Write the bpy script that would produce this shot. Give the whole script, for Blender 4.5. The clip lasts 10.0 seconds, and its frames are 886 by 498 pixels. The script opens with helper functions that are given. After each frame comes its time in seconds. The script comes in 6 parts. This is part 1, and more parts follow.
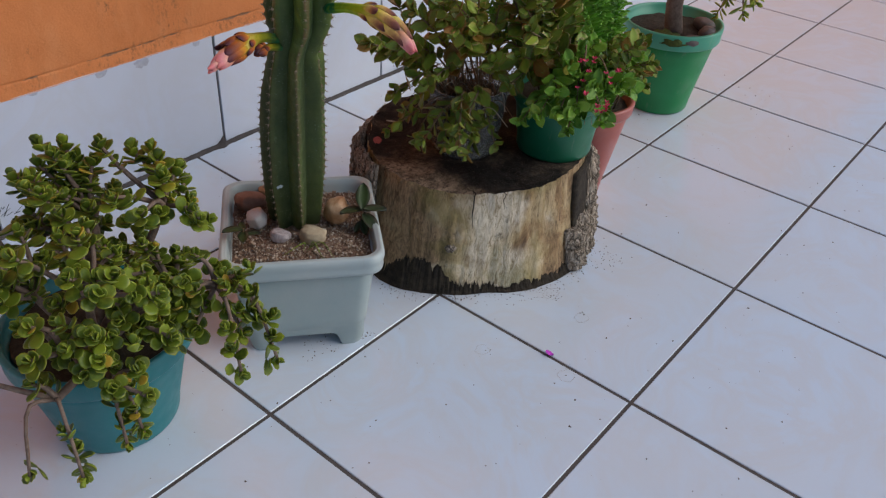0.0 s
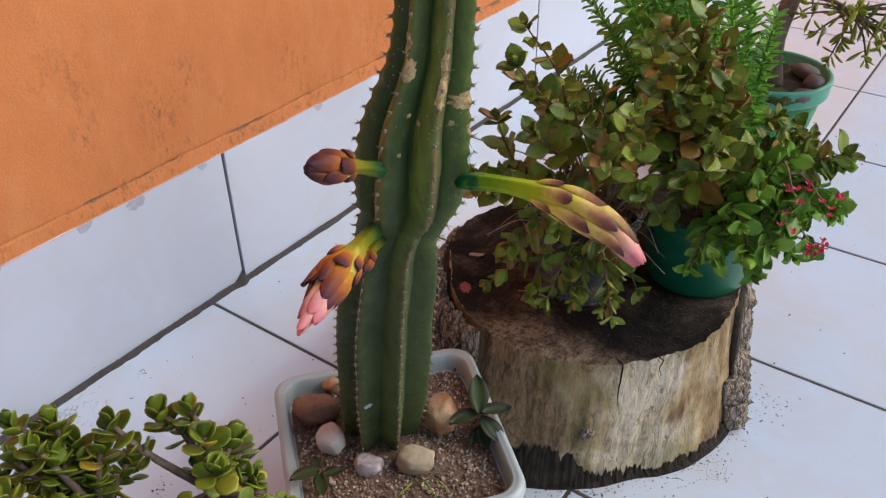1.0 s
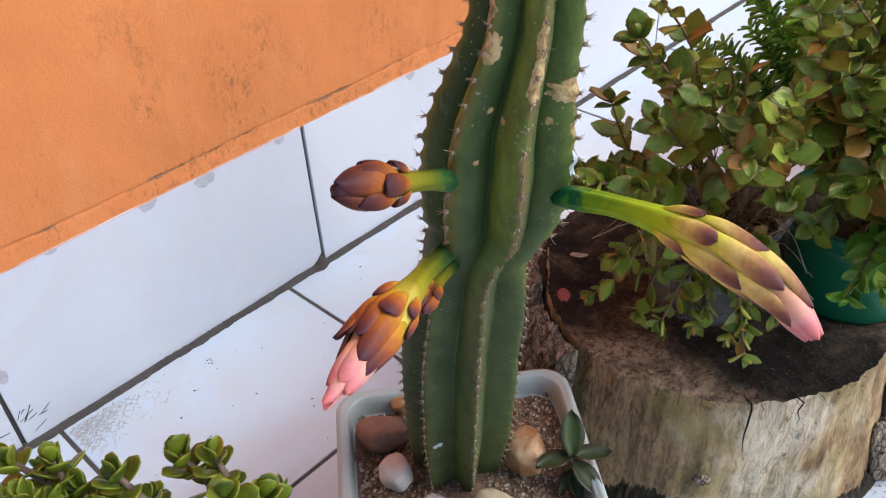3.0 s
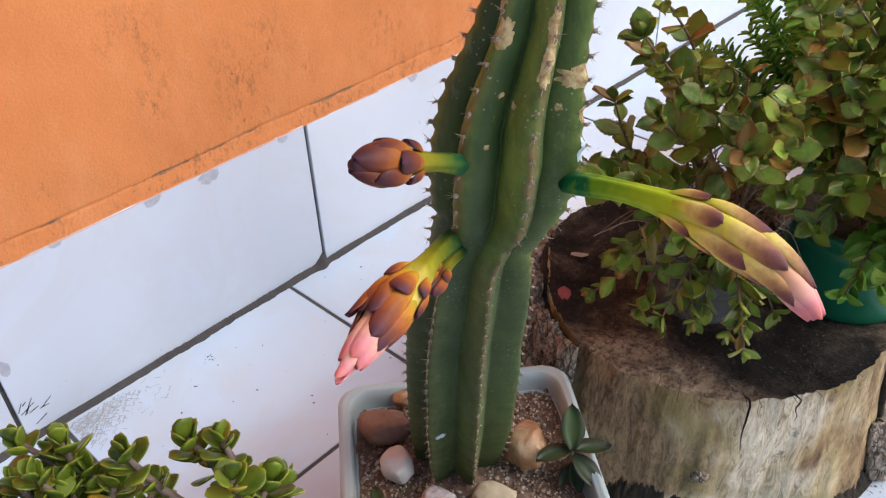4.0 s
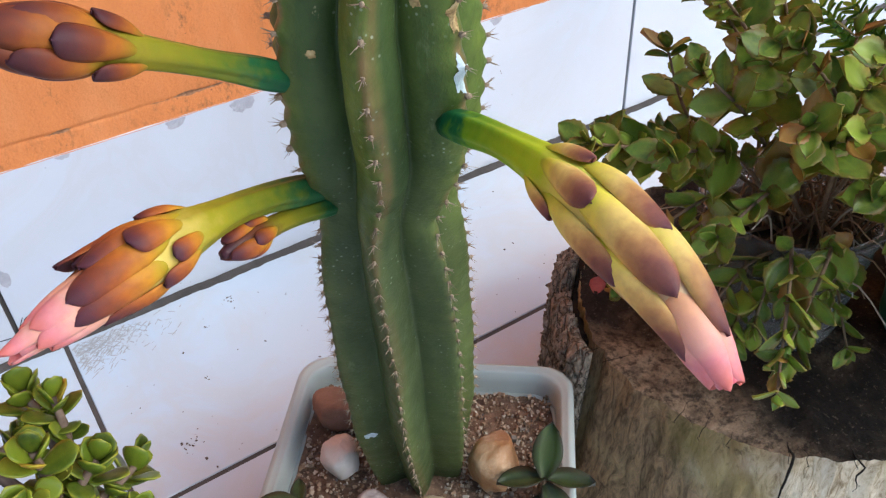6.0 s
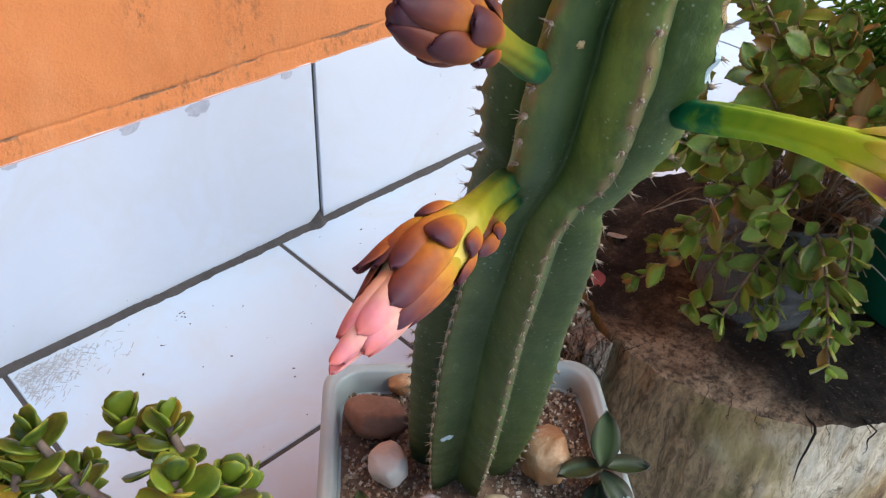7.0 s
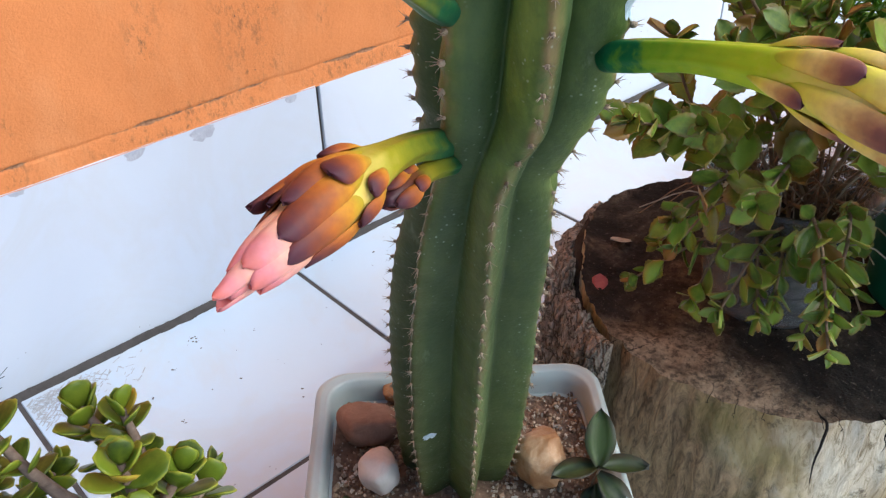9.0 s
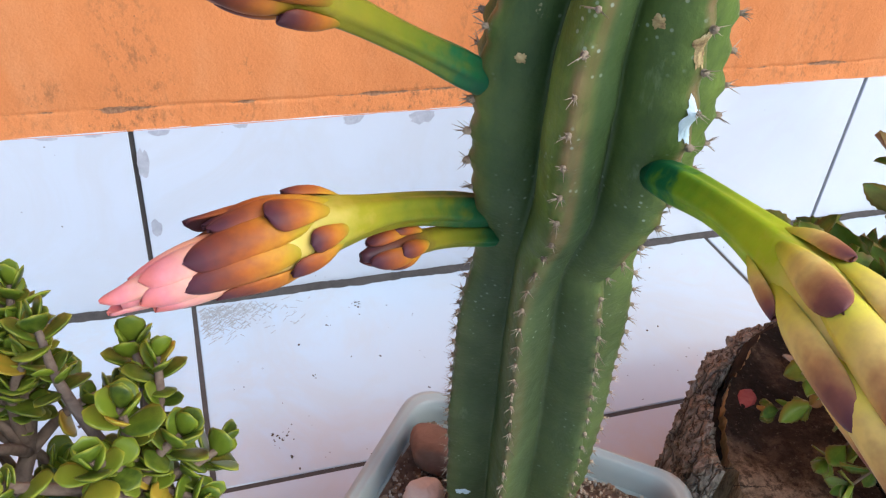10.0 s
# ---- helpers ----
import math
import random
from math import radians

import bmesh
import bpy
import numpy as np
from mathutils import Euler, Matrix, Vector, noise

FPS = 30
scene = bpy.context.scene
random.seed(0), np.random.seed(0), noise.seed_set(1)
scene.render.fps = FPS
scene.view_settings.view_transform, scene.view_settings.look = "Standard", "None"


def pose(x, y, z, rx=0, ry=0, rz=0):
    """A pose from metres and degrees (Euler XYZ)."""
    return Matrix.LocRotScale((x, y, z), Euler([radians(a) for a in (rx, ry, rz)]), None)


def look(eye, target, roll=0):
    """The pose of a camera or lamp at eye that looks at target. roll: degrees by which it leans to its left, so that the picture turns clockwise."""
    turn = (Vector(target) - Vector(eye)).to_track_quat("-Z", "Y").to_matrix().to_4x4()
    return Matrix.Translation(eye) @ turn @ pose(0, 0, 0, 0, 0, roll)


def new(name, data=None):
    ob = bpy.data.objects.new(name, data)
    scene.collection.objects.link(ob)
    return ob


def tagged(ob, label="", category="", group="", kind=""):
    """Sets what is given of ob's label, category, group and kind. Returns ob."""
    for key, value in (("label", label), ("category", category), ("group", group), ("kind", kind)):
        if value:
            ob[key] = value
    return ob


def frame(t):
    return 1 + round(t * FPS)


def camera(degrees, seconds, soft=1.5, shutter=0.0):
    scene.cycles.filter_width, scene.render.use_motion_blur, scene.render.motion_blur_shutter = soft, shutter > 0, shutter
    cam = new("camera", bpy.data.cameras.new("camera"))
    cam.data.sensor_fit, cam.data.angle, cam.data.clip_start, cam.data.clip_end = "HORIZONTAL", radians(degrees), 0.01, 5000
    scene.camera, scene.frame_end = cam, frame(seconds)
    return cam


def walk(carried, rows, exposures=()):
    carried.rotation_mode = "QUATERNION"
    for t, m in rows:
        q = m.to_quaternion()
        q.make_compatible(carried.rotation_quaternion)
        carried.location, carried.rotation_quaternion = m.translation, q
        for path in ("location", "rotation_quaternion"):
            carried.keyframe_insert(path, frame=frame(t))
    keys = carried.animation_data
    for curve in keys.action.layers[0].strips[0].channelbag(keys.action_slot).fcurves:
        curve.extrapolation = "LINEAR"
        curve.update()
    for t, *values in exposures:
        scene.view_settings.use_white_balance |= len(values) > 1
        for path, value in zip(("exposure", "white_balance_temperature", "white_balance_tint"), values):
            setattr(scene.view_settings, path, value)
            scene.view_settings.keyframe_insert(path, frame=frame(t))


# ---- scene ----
cam = camera(56.4, 10.0, soft=1.25)
PATH = [
    (0, (-1.049, -1.632, 1.072), (0.233, -0.637, -0.097), 3.5),
    (0.3, (-0.973, -1.432, 1.058), (0.325, -0.461, -0.115), 3.9),
    (0.5, (-0.925, -1.308, 1.055), (0.381, -0.351, -0.119), 1.9),
    (0.7, (-0.869, -1.226, 1.052), (0.455, -0.271, -0.105), -0.3),
    (1, (-0.787, -1.152, 1.02), (0.548, -0.182, -0.111), -0.8),
    (1.5, (-0.672, -1.1, 0.987), (0.507, 0.025, -0.173), -3.1),
    (2, (-0.632, -1.075, 0.969), (0.5, 0.069, -0.218), -4.0),
    (2.2, (-0.631, -1.068, 0.966), (0.483, 0.085, -0.229), -4.5),
    (3.3, (-0.649, -1.058, 0.957), (0.496, 0.066, -0.237), -3.1),
    (3.5, (-0.653, -1.059, 0.955), (0.496, 0.066, -0.235), -2.9),
    (4, (-0.662, -1.064, 0.952), (0.491, 0.069, -0.225), -2.6),
    (4.5, (-0.668, -1.075, 0.957), (0.491, 0.051, -0.222), -2.6),
    (5, (-0.647, -1.089, 0.96), (0.562, -0.036, -0.235), -0.7),
    (5.2, (-0.593, -1.084, 0.940), (0.531, 0.023, -0.287), -2.4),
    (6.3, (-0.443, -1.061, 0.838), (0.38, 0.294, -0.382), -2.2),
    (6.5, (-0.492, -1.03, 0.853), (0.46, 0.229, -0.375), 0.7),
    (7, (-0.594, -0.96, 0.841), (0.548, 0.142, -0.376), 3.1),
    (7.5, (-0.617, -0.94, 0.842), (0.591, 0.069, -0.392), 2.4),
    (8, (-0.616, -0.94, 0.881), (0.607, 0.059, -0.346), 1.7),
    (8.5, (-0.626, -0.963, 0.891), (0.65, 0.101, -0.223), 1.5),
    (9, (-0.564, -1.009, 0.802), (0.541, 0.214, -0.331), -1.2),
    (9.5, (-0.474, -1.025, 0.782), (0.313, 0.417, -0.359), 4.3),
    (10, (-0.441, -1.03, 0.814), (0.135, 0.502, -0.336), 5.1),
]
EXPOSURES = [(0.0, -0.42, 5950, 11), (0.5, -0.17, 5950, 11), (1.0, 0.06, 6050, 12), (1.5, 0.29, 6050, 13), (3.5, 0.45, 5950, 10), (4.5, 0.43, 5950, 11), (5.0, 0.17, 5950, 11), (5.3, 0.17, 5950, 11), (6.3, 0.6, 5750, 6), (8.0, 0.47, 5700, 7), (8.5, 0.43, 5750, 9), (9.0, 0.65, 5700, 5), (10.0, 0.61, 5650, 6)]
walk(cam, [(t, look(eye, target, roll)) for t, eye, target, roll in PATH], EXPOSURES)

# ---- world and light ----
SUN_ELEV, SUN_AZ = 41.0, 304.0
world = bpy.data.worlds.new("world")
scene.world = world
world.use_nodes = True
wn = world.node_tree
sky = wn.nodes.new("ShaderNodeTexSky")
sky.sky_type = "NISHITA"
sky.sun_disc = False
sky.sun_elevation = radians(SUN_ELEV)
sky.sun_rotation = radians(90 - SUN_AZ)
sky.air_density, sky.dust_density, sky.ozone_density = 1.0, 2.5, 1.0
wn.links.new(sky.outputs[0], wn.nodes["Background"].inputs[0])
wn.nodes["Background"].inputs[1].default_value = 0.16
sun_data = bpy.data.lights.new("sun", "SUN")
sun_data.energy, sun_data.angle, sun_data.color = 1.66, radians(50), (1.0, 0.955, 0.89)
sun = new("sun", sun_data)
saz, sel = radians(SUN_AZ), radians(SUN_ELEV)
sun.matrix_world = look((6 * math.cos(saz) * math.cos(sel), 6 * math.sin(saz) * math.cos(sel), 6 * math.sin(sel)), (0, 0, 0))


# ---- material helpers ----
def shader(name, rough=0.6, metal=0.0, spec=0.5):
    m = bpy.data.materials.new(name)
    m.use_nodes = True
    b = m.node_tree.nodes["Principled BSDF"]
    b.inputs["Roughness"].default_value = rough
    b.inputs["Metallic"].default_value = metal
    b.inputs["Specular IOR Level"].default_value = spec
    return m, m.node_tree, b


def feed(nt, socket, value):
    if isinstance(value, bpy.types.NodeSocket):
        nt.links.new(value, socket)
    elif isinstance(value, tuple) and len(value) == 3 and socket.type == "RGBA":
        socket.default_value = (*value, 1)
    else:
        socket.default_value = value


def spot(nt, stretch=(1, 1, 1), own=False):
    """World place, or the object's own place shifted by its random number."""
    mp = nt.nodes.new("ShaderNodeMapping")
    mp.inputs["Scale"].default_value = stretch
    if own:
        tc = nt.nodes.new("ShaderNodeTexCoord")
        oi = nt.nodes.new("ShaderNodeObjectInfo")
        mul = nt.nodes.new("ShaderNodeMath")
        mul.operation = "MULTIPLY"
        mul.inputs[1].default_value = 37.0
        nt.links.new(oi.outputs["Random"], mul.inputs[0])
        nt.links.new(mul.outputs[0], mp.inputs["Location"])
        nt.links.new(tc.outputs["Object"], mp.inputs["Vector"])
    else:
        nt.links.new(nt.nodes.new("ShaderNodeNewGeometry").outputs["Position"], mp.inputs["Vector"])
    return mp.outputs[0]


def cloud(nt, vec, scale, detail=5, rough=0.55, twist=0.0):
    n = nt.nodes.new("ShaderNodeTexNoise")
    nt.links.new(vec, n.inputs["Vector"])
    for key, v in (("Scale", scale), ("Detail", detail), ("Roughness", rough), ("Distortion", twist)):
        n.inputs[key].default_value = v
    return n.outputs[0]


def cells(nt, vec, scale, feature="F1", out="Distance"):
    n = nt.nodes.new("ShaderNodeTexVoronoi")
    n.feature = feature
    nt.links.new(vec, n.inputs["Vector"])
    n.inputs["Scale"].default_value = scale
    return n.outputs[out]


def ramp(nt, fac, *stops):
    r = nt.nodes.new("ShaderNodeValToRGB")
    el = r.color_ramp.elements
    while len(el) < len(stops):
        el.new(0.5)
    for e, (p, c) in zip(el, stops):
        e.position = p
        e.color = (*c, 1) if isinstance(c, tuple) else (c, c, c, 1)
    feed(nt, r.inputs[0], fac)
    return r.outputs[0]


def mix(nt, fac, a, b, mode="MIX"):
    n = nt.nodes.new("ShaderNodeMix")
    n.data_type, n.blend_type = "RGBA", mode
    feed(nt, n.inputs[0], fac)
    feed(nt, n.inputs[6], a)
    feed(nt, n.inputs[7], b)
    return n.outputs[2]


def calc(nt, op, a, b=0.0):
    n = nt.nodes.new("ShaderNodeMath")
    n.operation = op
    feed(nt, n.inputs[0], a)
    feed(nt, n.inputs[1], b)
    return n.outputs[0]


def relief(nt, b, height, strength=0.3, depth=0.002):
    n = nt.nodes.new("ShaderNodeBump")
    n.inputs["Strength"].default_value = strength
    n.inputs["Distance"].default_value = depth
    nt.links.new(height, n.inputs["Height"])
    nt.links.new(n.outputs[0], b.inputs["Normal"])


def attr(nt, name):
    n = nt.nodes.new("ShaderNodeAttribute")
    n.attribute_name = name
    return n.outputs["Fac"]


def chance(nt):
    """A random number for each separate piece, joined or not."""
    a = nt.nodes.new("ShaderNodeObjectInfo").outputs["Random"]
    b = nt.nodes.new("ShaderNodeNewGeometry").outputs["Random Per Island"]
    return calc(nt, "FRACT", calc(nt, "ADD", a, b))


# ---- materials ----
def tile_material(name, glaze, vein_tint, cream):
    m, nt, b = shader(name, 0.14, spec=0.8)
    p, w = spot(nt, (1, 1, 1), own=True), spot(nt)
    vein = ramp(nt, cloud(nt, p, 4.5, 8, 0.62, 1.6), (0.42, 0.0), (0.55, 1.0), (0.66, 0.0))
    col = mix(nt, calc(nt, "MULTIPLY", vein, 0.6), glaze, vein_tint)
    col = mix(nt, ramp(nt, cloud(nt, w, 2.2, 6), (0.42, 0.0), (0.72, 0.45)), col, cream)
    specks = ramp(nt, cells(nt, w, 48), (0.0, 1.0), (0.055, 1.0), (0.07, 0.0))
    specks = calc(nt, "MULTIPLY", specks, ramp(nt, cloud(nt, w, 9, 3), (0.56, 0.0), (0.66, 0.8)))
    col = mix(nt, specks, col, (0.16, 0.13, 0.11))
    nt.links.new(col, b.inputs["Base Color"])
    nt.links.new(ramp(nt, cloud(nt, w, 5, 6), (0.3, 0.07), (0.75, 0.24)), b.inputs["Roughness"])
    relief(nt, b, cloud(nt, w, 3.0, 3), 0.05, 0.01)
    return m


def grout_material(name, lo, hi):
    m, nt, b = shader(name, 0.9, spec=0.2)
    w = spot(nt)
    n = cloud(nt, w, 60, 6, 0.7)
    nt.links.new(mix(nt, cloud(nt, w, 7, 4), ramp(nt, n, (0.3, lo), (0.7, hi)), hi), b.inputs["Base Color"])
    relief(nt, b, n, 0.6, 0.003)
    return m


def plaster_material():
    m, nt, b = shader("orange_plaster", 0.85, spec=0.25)
    w = spot(nt)
    fine = cloud(nt, w, 220, 4, 0.7)
    col = ramp(nt, cloud(nt, w, 3.5, 6, 0.6), (0.3, (0.56, 0.190, 0.056)), (0.7, (0.65, 0.232, 0.074)))
    streak = spot(nt, (1.0, 1.0, 0.35))
    pale = ramp(nt, cloud(nt, streak, 9, 6, 0.65), (0.5, 0.0), (0.75, 0.5))
    col = mix(nt, pale, col, (0.66, 0.30, 0.125))
    place = calc(nt, "MAXIMUM", attr(nt, "stain"), ramp(nt, cloud(nt, streak, 5.5, 3, 0.5), (0.56, 0.0), (0.72, 0.8)))
    grain = ramp(nt, cloud(nt, spot(nt, (1, 1, 0.55)), 95, 5, 0.75), (0.50, 0.0), (0.66, 1.0))
    col = mix(nt, calc(nt, "MULTIPLY", calc(nt, "MULTIPLY", place, grain), 0.9), col, (0.15, 0.075, 0.035))
    dots = ramp(nt, cells(nt, w, 70), (0.0, 1.0), (0.07, 1.0), (0.09, 0.0))
    col = mix(nt, calc(nt, "MULTIPLY", dots, place), col, (0.10, 0.06, 0.04))
    col = mix(nt, ramp(nt, cloud(nt, w, 330, 5, 0.8), (0.36, 0.28), (0.50, 0.0)), col, (0.46, 0.145, 0.042))
    grey = ramp(nt, calc(nt, "ADD", attr(nt, "chip"), calc(nt, "MULTIPLY", calc(nt, "SUBTRACT", cloud(nt, w, 120, 5, 0.7), 0.5), 1.1)), (0.42, 0.0), (0.62, 0.9))
    col = mix(nt, grey, col, ramp(nt, fine, (0.3, (0.09, 0.052, 0.034)), (0.7, (0.34, 0.19, 0.105))))
    nt.links.new(col, b.inputs["Base Color"])
    relief(nt, b, mix(nt, 0.4, cloud(nt, w, 28, 6, 0.6), fine), 0.6, 0.006)
    return m


def plastic_material(name, base, worn, rough=0.4):
    m, nt, b = shader(name, rough)
    w = spot(nt)
    col = mix(nt, ramp(nt, cloud(nt, w, 9, 6, 0.6), (0.35, 0.0), (0.75, 0.7)), base, worn)
    col = mix(nt, ramp(nt, cloud(nt, spot(nt, (1, 1, 0.2)), 45, 5, 0.7), (0.6, 0.0), (0.8, 0.35)), col, (0.30, 0.27, 0.22))
    nt.links.new(col, b.inputs["Base Color"])
    nt.links.new(ramp(nt, cloud(nt, w, 25, 4), (0.3, rough - 0.1), (0.7, rough + 0.15)), b.inputs["Roughness"])
    relief(nt, b, cloud(nt, w, 160, 3), 0.08, 0.001)
    return m


def cactus_material():
    m, nt, b = shader("cactus_skin", 0.5, spec=0.24)
    w = spot(nt)
    crest, lit_flank = attr(nt, "crest"), attr(nt, "lit_flank")
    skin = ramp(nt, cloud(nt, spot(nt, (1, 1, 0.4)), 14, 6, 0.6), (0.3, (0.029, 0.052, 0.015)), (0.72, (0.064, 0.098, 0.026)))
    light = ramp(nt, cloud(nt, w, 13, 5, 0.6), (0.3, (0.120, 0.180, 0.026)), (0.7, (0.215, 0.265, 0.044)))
    # one flank of each rib painted yellower and lighter, as if lit, unevenly banded
    yellow = calc(nt, "MULTIPLY", lit_flank, ramp(nt, cloud(nt, spot(nt, (1, 1, 0.35)), 20, 6, 0.65), (0.28, 0.45), (0.62, 1.0)))
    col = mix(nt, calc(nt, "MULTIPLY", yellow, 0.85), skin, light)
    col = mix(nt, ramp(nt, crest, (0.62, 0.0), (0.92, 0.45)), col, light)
    mott = cloud(nt, spot(nt, (1, 1, 0.5)), 75, 7, 0.7)
    col = mix(nt, ramp(nt, mott, (0.40, 0.42), (0.58, 0.0)), col, (0.020, 0.042, 0.012))
    cork = calc(nt, "MULTIPLY", attr(nt, "cork"), ramp(nt, cloud(nt, spot(nt, (1, 1, 0.3)), 26, 6, 0.65), (0.36, 0.0), (0.56, 0.85)))
    col = mix(nt, cork, col, (0.135, 0.088, 0.034))
    edge = ramp(nt, crest, (0.84, 0.0), (0.97, 0.85))
    col = mix(nt, calc(nt, "MULTIPLY", edge, ramp(nt, cloud(nt, w, 30, 5, 0.65), (0.42, 0.0), (0.58, 1.0))), col, (0.20, 0.125, 0.055))
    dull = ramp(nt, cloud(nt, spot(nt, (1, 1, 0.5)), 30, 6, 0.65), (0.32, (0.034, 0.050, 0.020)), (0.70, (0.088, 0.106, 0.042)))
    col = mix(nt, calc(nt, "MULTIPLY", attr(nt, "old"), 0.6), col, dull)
    dust = ramp(nt, cells(nt, w, 210), (0.0, 1.0), (0.11, 0.9), (0.18, 0.0))
    dust = calc(nt, "MULTIPLY", dust, ramp(nt, cloud(nt, w, 24, 4), (0.46, 0.0), (0.62, 0.6)))
    col = mix(nt, dust, col, (0.36, 0.41, 0.32))
    scuff = ramp(nt, cloud(nt, spot(nt, (1, 1, 0.30)), 60, 6, 0.7), (0.62, 0.0), (0.72, 0.35))
    col = mix(nt, scuff, col, (0.24, 0.28, 0.17))
    marks = ramp(nt, cloud(nt, w, 85, 4, 0.6), (0.69, 0.0), (0.72, 0.85))
    marks = calc(nt, "MULTIPLY", marks, ramp(nt, attr(nt, "age"), (0.2, 0.0), (0.9, 1.0)))
    col = mix(nt, marks, col, (0.46, 0.41, 0.25))
    nt.links.new(col, b.inputs["Base Color"])
    nt.links.new(ramp(nt, cloud(nt, w, 40, 4), (0.3, 0.42), (0.7, 0.64)), b.inputs["Roughness"])
    relief(nt, b, mix(nt, 0.55, cloud(nt, w, 70, 5), cloud(nt, w, 330, 4)), 0.42, 0.002)
    return m


def leaf_material(name, dark, mid, light, rim, rim_amount, rough=0.42, odd=(0.45, 0.28, 0.06), odd_at=0.94, glow=0.0):
    m, nt, b = shader(name, rough, spec=0.26)
    c = chance(nt)
    col = ramp(nt, c, (0.0, dark), (0.55, mid), (1.0, light))
    w = spot(nt)
    col = mix(nt, ramp(nt, cloud(nt, w, 130, 4, 0.6), (0.35, 0.0), (0.75, 0.55)), col, light)
    col = mix(nt, ramp(nt, cloud(nt, w, 38, 3), (0.52, 0.0), (0.72, 0.22)), col, rim)
    col = mix(nt, ramp(nt, c, (odd_at - 0.01, 0.0), (odd_at, 0.75)), col, odd)
    edge = ramp(nt, calc(nt, "ADD", attr(nt, "edge"), calc(nt, "MULTIPLY", calc(nt, "SUBTRACT", cloud(nt, w, 60, 4), 0.5), 0.7)), (0.55, 0.0), (1.0, rim_amount))
    col = mix(nt, edge, col, rim)
    col = mix(nt, ramp(nt, attr(nt, "edge"), (0.0, 0.3), (0.14, 0.0)), col, light)
    nt.links.new(col, b.inputs["Base Color"])
    b.inputs["Subsurface Weight"].default_value = glow
    b.inputs["Subsurface Radius"].default_value = (0.004, 0.006, 0.001)
    relief(nt, b, cloud(nt, w, 300, 3), 0.1, 0.001)
    return m


def along_material(name, stops, rough=0.5, vein=0.10, glow=0.15):
    m, nt, b = shader(name, rough, spec=0.16)
    w = spot(nt)
    rim = calc(nt, "MULTIPLY", calc(nt, "POWER", attr(nt, "edge"), 3.0), calc(nt, "MULTIPLY", attr(nt, "along"), 0.20))
    u = calc(nt, "ADD", calc(nt, "SUBTRACT", attr(nt, "along"), rim), calc(nt, "MULTIPLY", calc(nt, "SUBTRACT", cloud(nt, w, 120, 3), 0.5), 0.25))
    col = ramp(nt, u, *stops)
    col = mix(nt, ramp(nt, cloud(nt, w, 240, 4), (0.4, 0.0), (0.8, vein)), col, (0.10, 0.05, 0.03))
    nt.links.new(col, b.inputs["Base Color"])
    b.inputs["Subsurface Weight"].default_value = glow
    b.inputs["Subsurface Radius"].default_value = (0.006, 0.004, 0.002)
    relief(nt, b, cloud(nt, w, 400, 3), 0.12, 0.0008)
    return m


def mottled(name, lo, hi, scale=40, rough=0.85, bump=0.4, depth=0.003, stretch=(1, 1, 1), own=False, spec=0.3, mid=None, vary=0.0):
    m, nt, b = shader(name, rough, spec=spec)
    w = spot(nt, stretch, own)
    n = cloud(nt, w, scale, 7, 0.65, 0.4)
    stops = ((0.28, lo), (0.72, hi)) if mid is None else ((0.28, lo), (0.5, mid), (0.72, hi))
    col = ramp(nt, n, *stops)
    if vary:
        col = mix(nt, calc(nt, "MULTIPLY", chance(nt), vary), col, lo)
    nt.links.new(col, b.inputs["Base Color"])
    relief(nt, b, mix(nt, 0.5, n, cloud(nt, w, scale * 4, 5, 0.7)), bump, depth)
    return m


def trunk_material():
    m, nt, b = shader("weathered_wood", 0.8, spec=0.25)
    w = spot(nt)
    grain = cloud(nt, spot(nt, (1, 1, 0.30)), 95, 9, 0.75, 1.6)
    patch = cloud(nt, spot(nt, (1, 1, 0.6)), 7, 10, 0.66, 1.6)
    col = ramp(nt, patch, (0.34, (0.11, 0.065, 0.034)), (0.43, (0.32, 0.205, 0.095)), (0.51, (0.50, 0.37, 0.19)), (0.59, (0.62, 0.49, 0.28)), (0.68, (0.76, 0.67, 0.49)))
    # the pale barkless face, and the browner one beside it
    tone = attr(nt, "pale")
    col = mix(nt, ramp(nt, tone, (0.0, 0.92), (0.5, 0.0)), col, mix(nt, ramp(nt, grain, (0.34, 0.0), (0.64, 1.0)), (0.050, 0.031, 0.018), (0.42, 0.27, 0.14)))
    col = mix(nt, ramp(nt, tone, (0.52, 0.0), (0.95, 0.8)), col, mix(nt, ramp(nt, grain, (0.32, 0.0), (0.62, 1.0)), (0.44, 0.33, 0.18), (0.84, 0.76, 0.60)))
    col = mix(nt, ramp(nt, grain, (0.36, 0.55), (0.48, 0.0)), col, (0.11, 0.070, 0.036))
    green = ramp(nt, cloud(nt, w, 8, 6), (0.50, 0.0), (0.66, 0.6))
    col = mix(nt, green, col, (0.19, 0.165, 0.045))
    blotch = ramp(nt, cloud(nt, w, 34, 8, 0.75), (0.60, 0.0), (0.68, 0.7))
    col = mix(nt, blotch, col, (0.055, 0.038, 0.026))
    nt.links.new(col, b.inputs["Base Color"])
    relief(nt, b, mix(nt, 0.4, grain, cloud(nt, w, 45, 8, 0.7)), 1.0, 0.009)
    return m


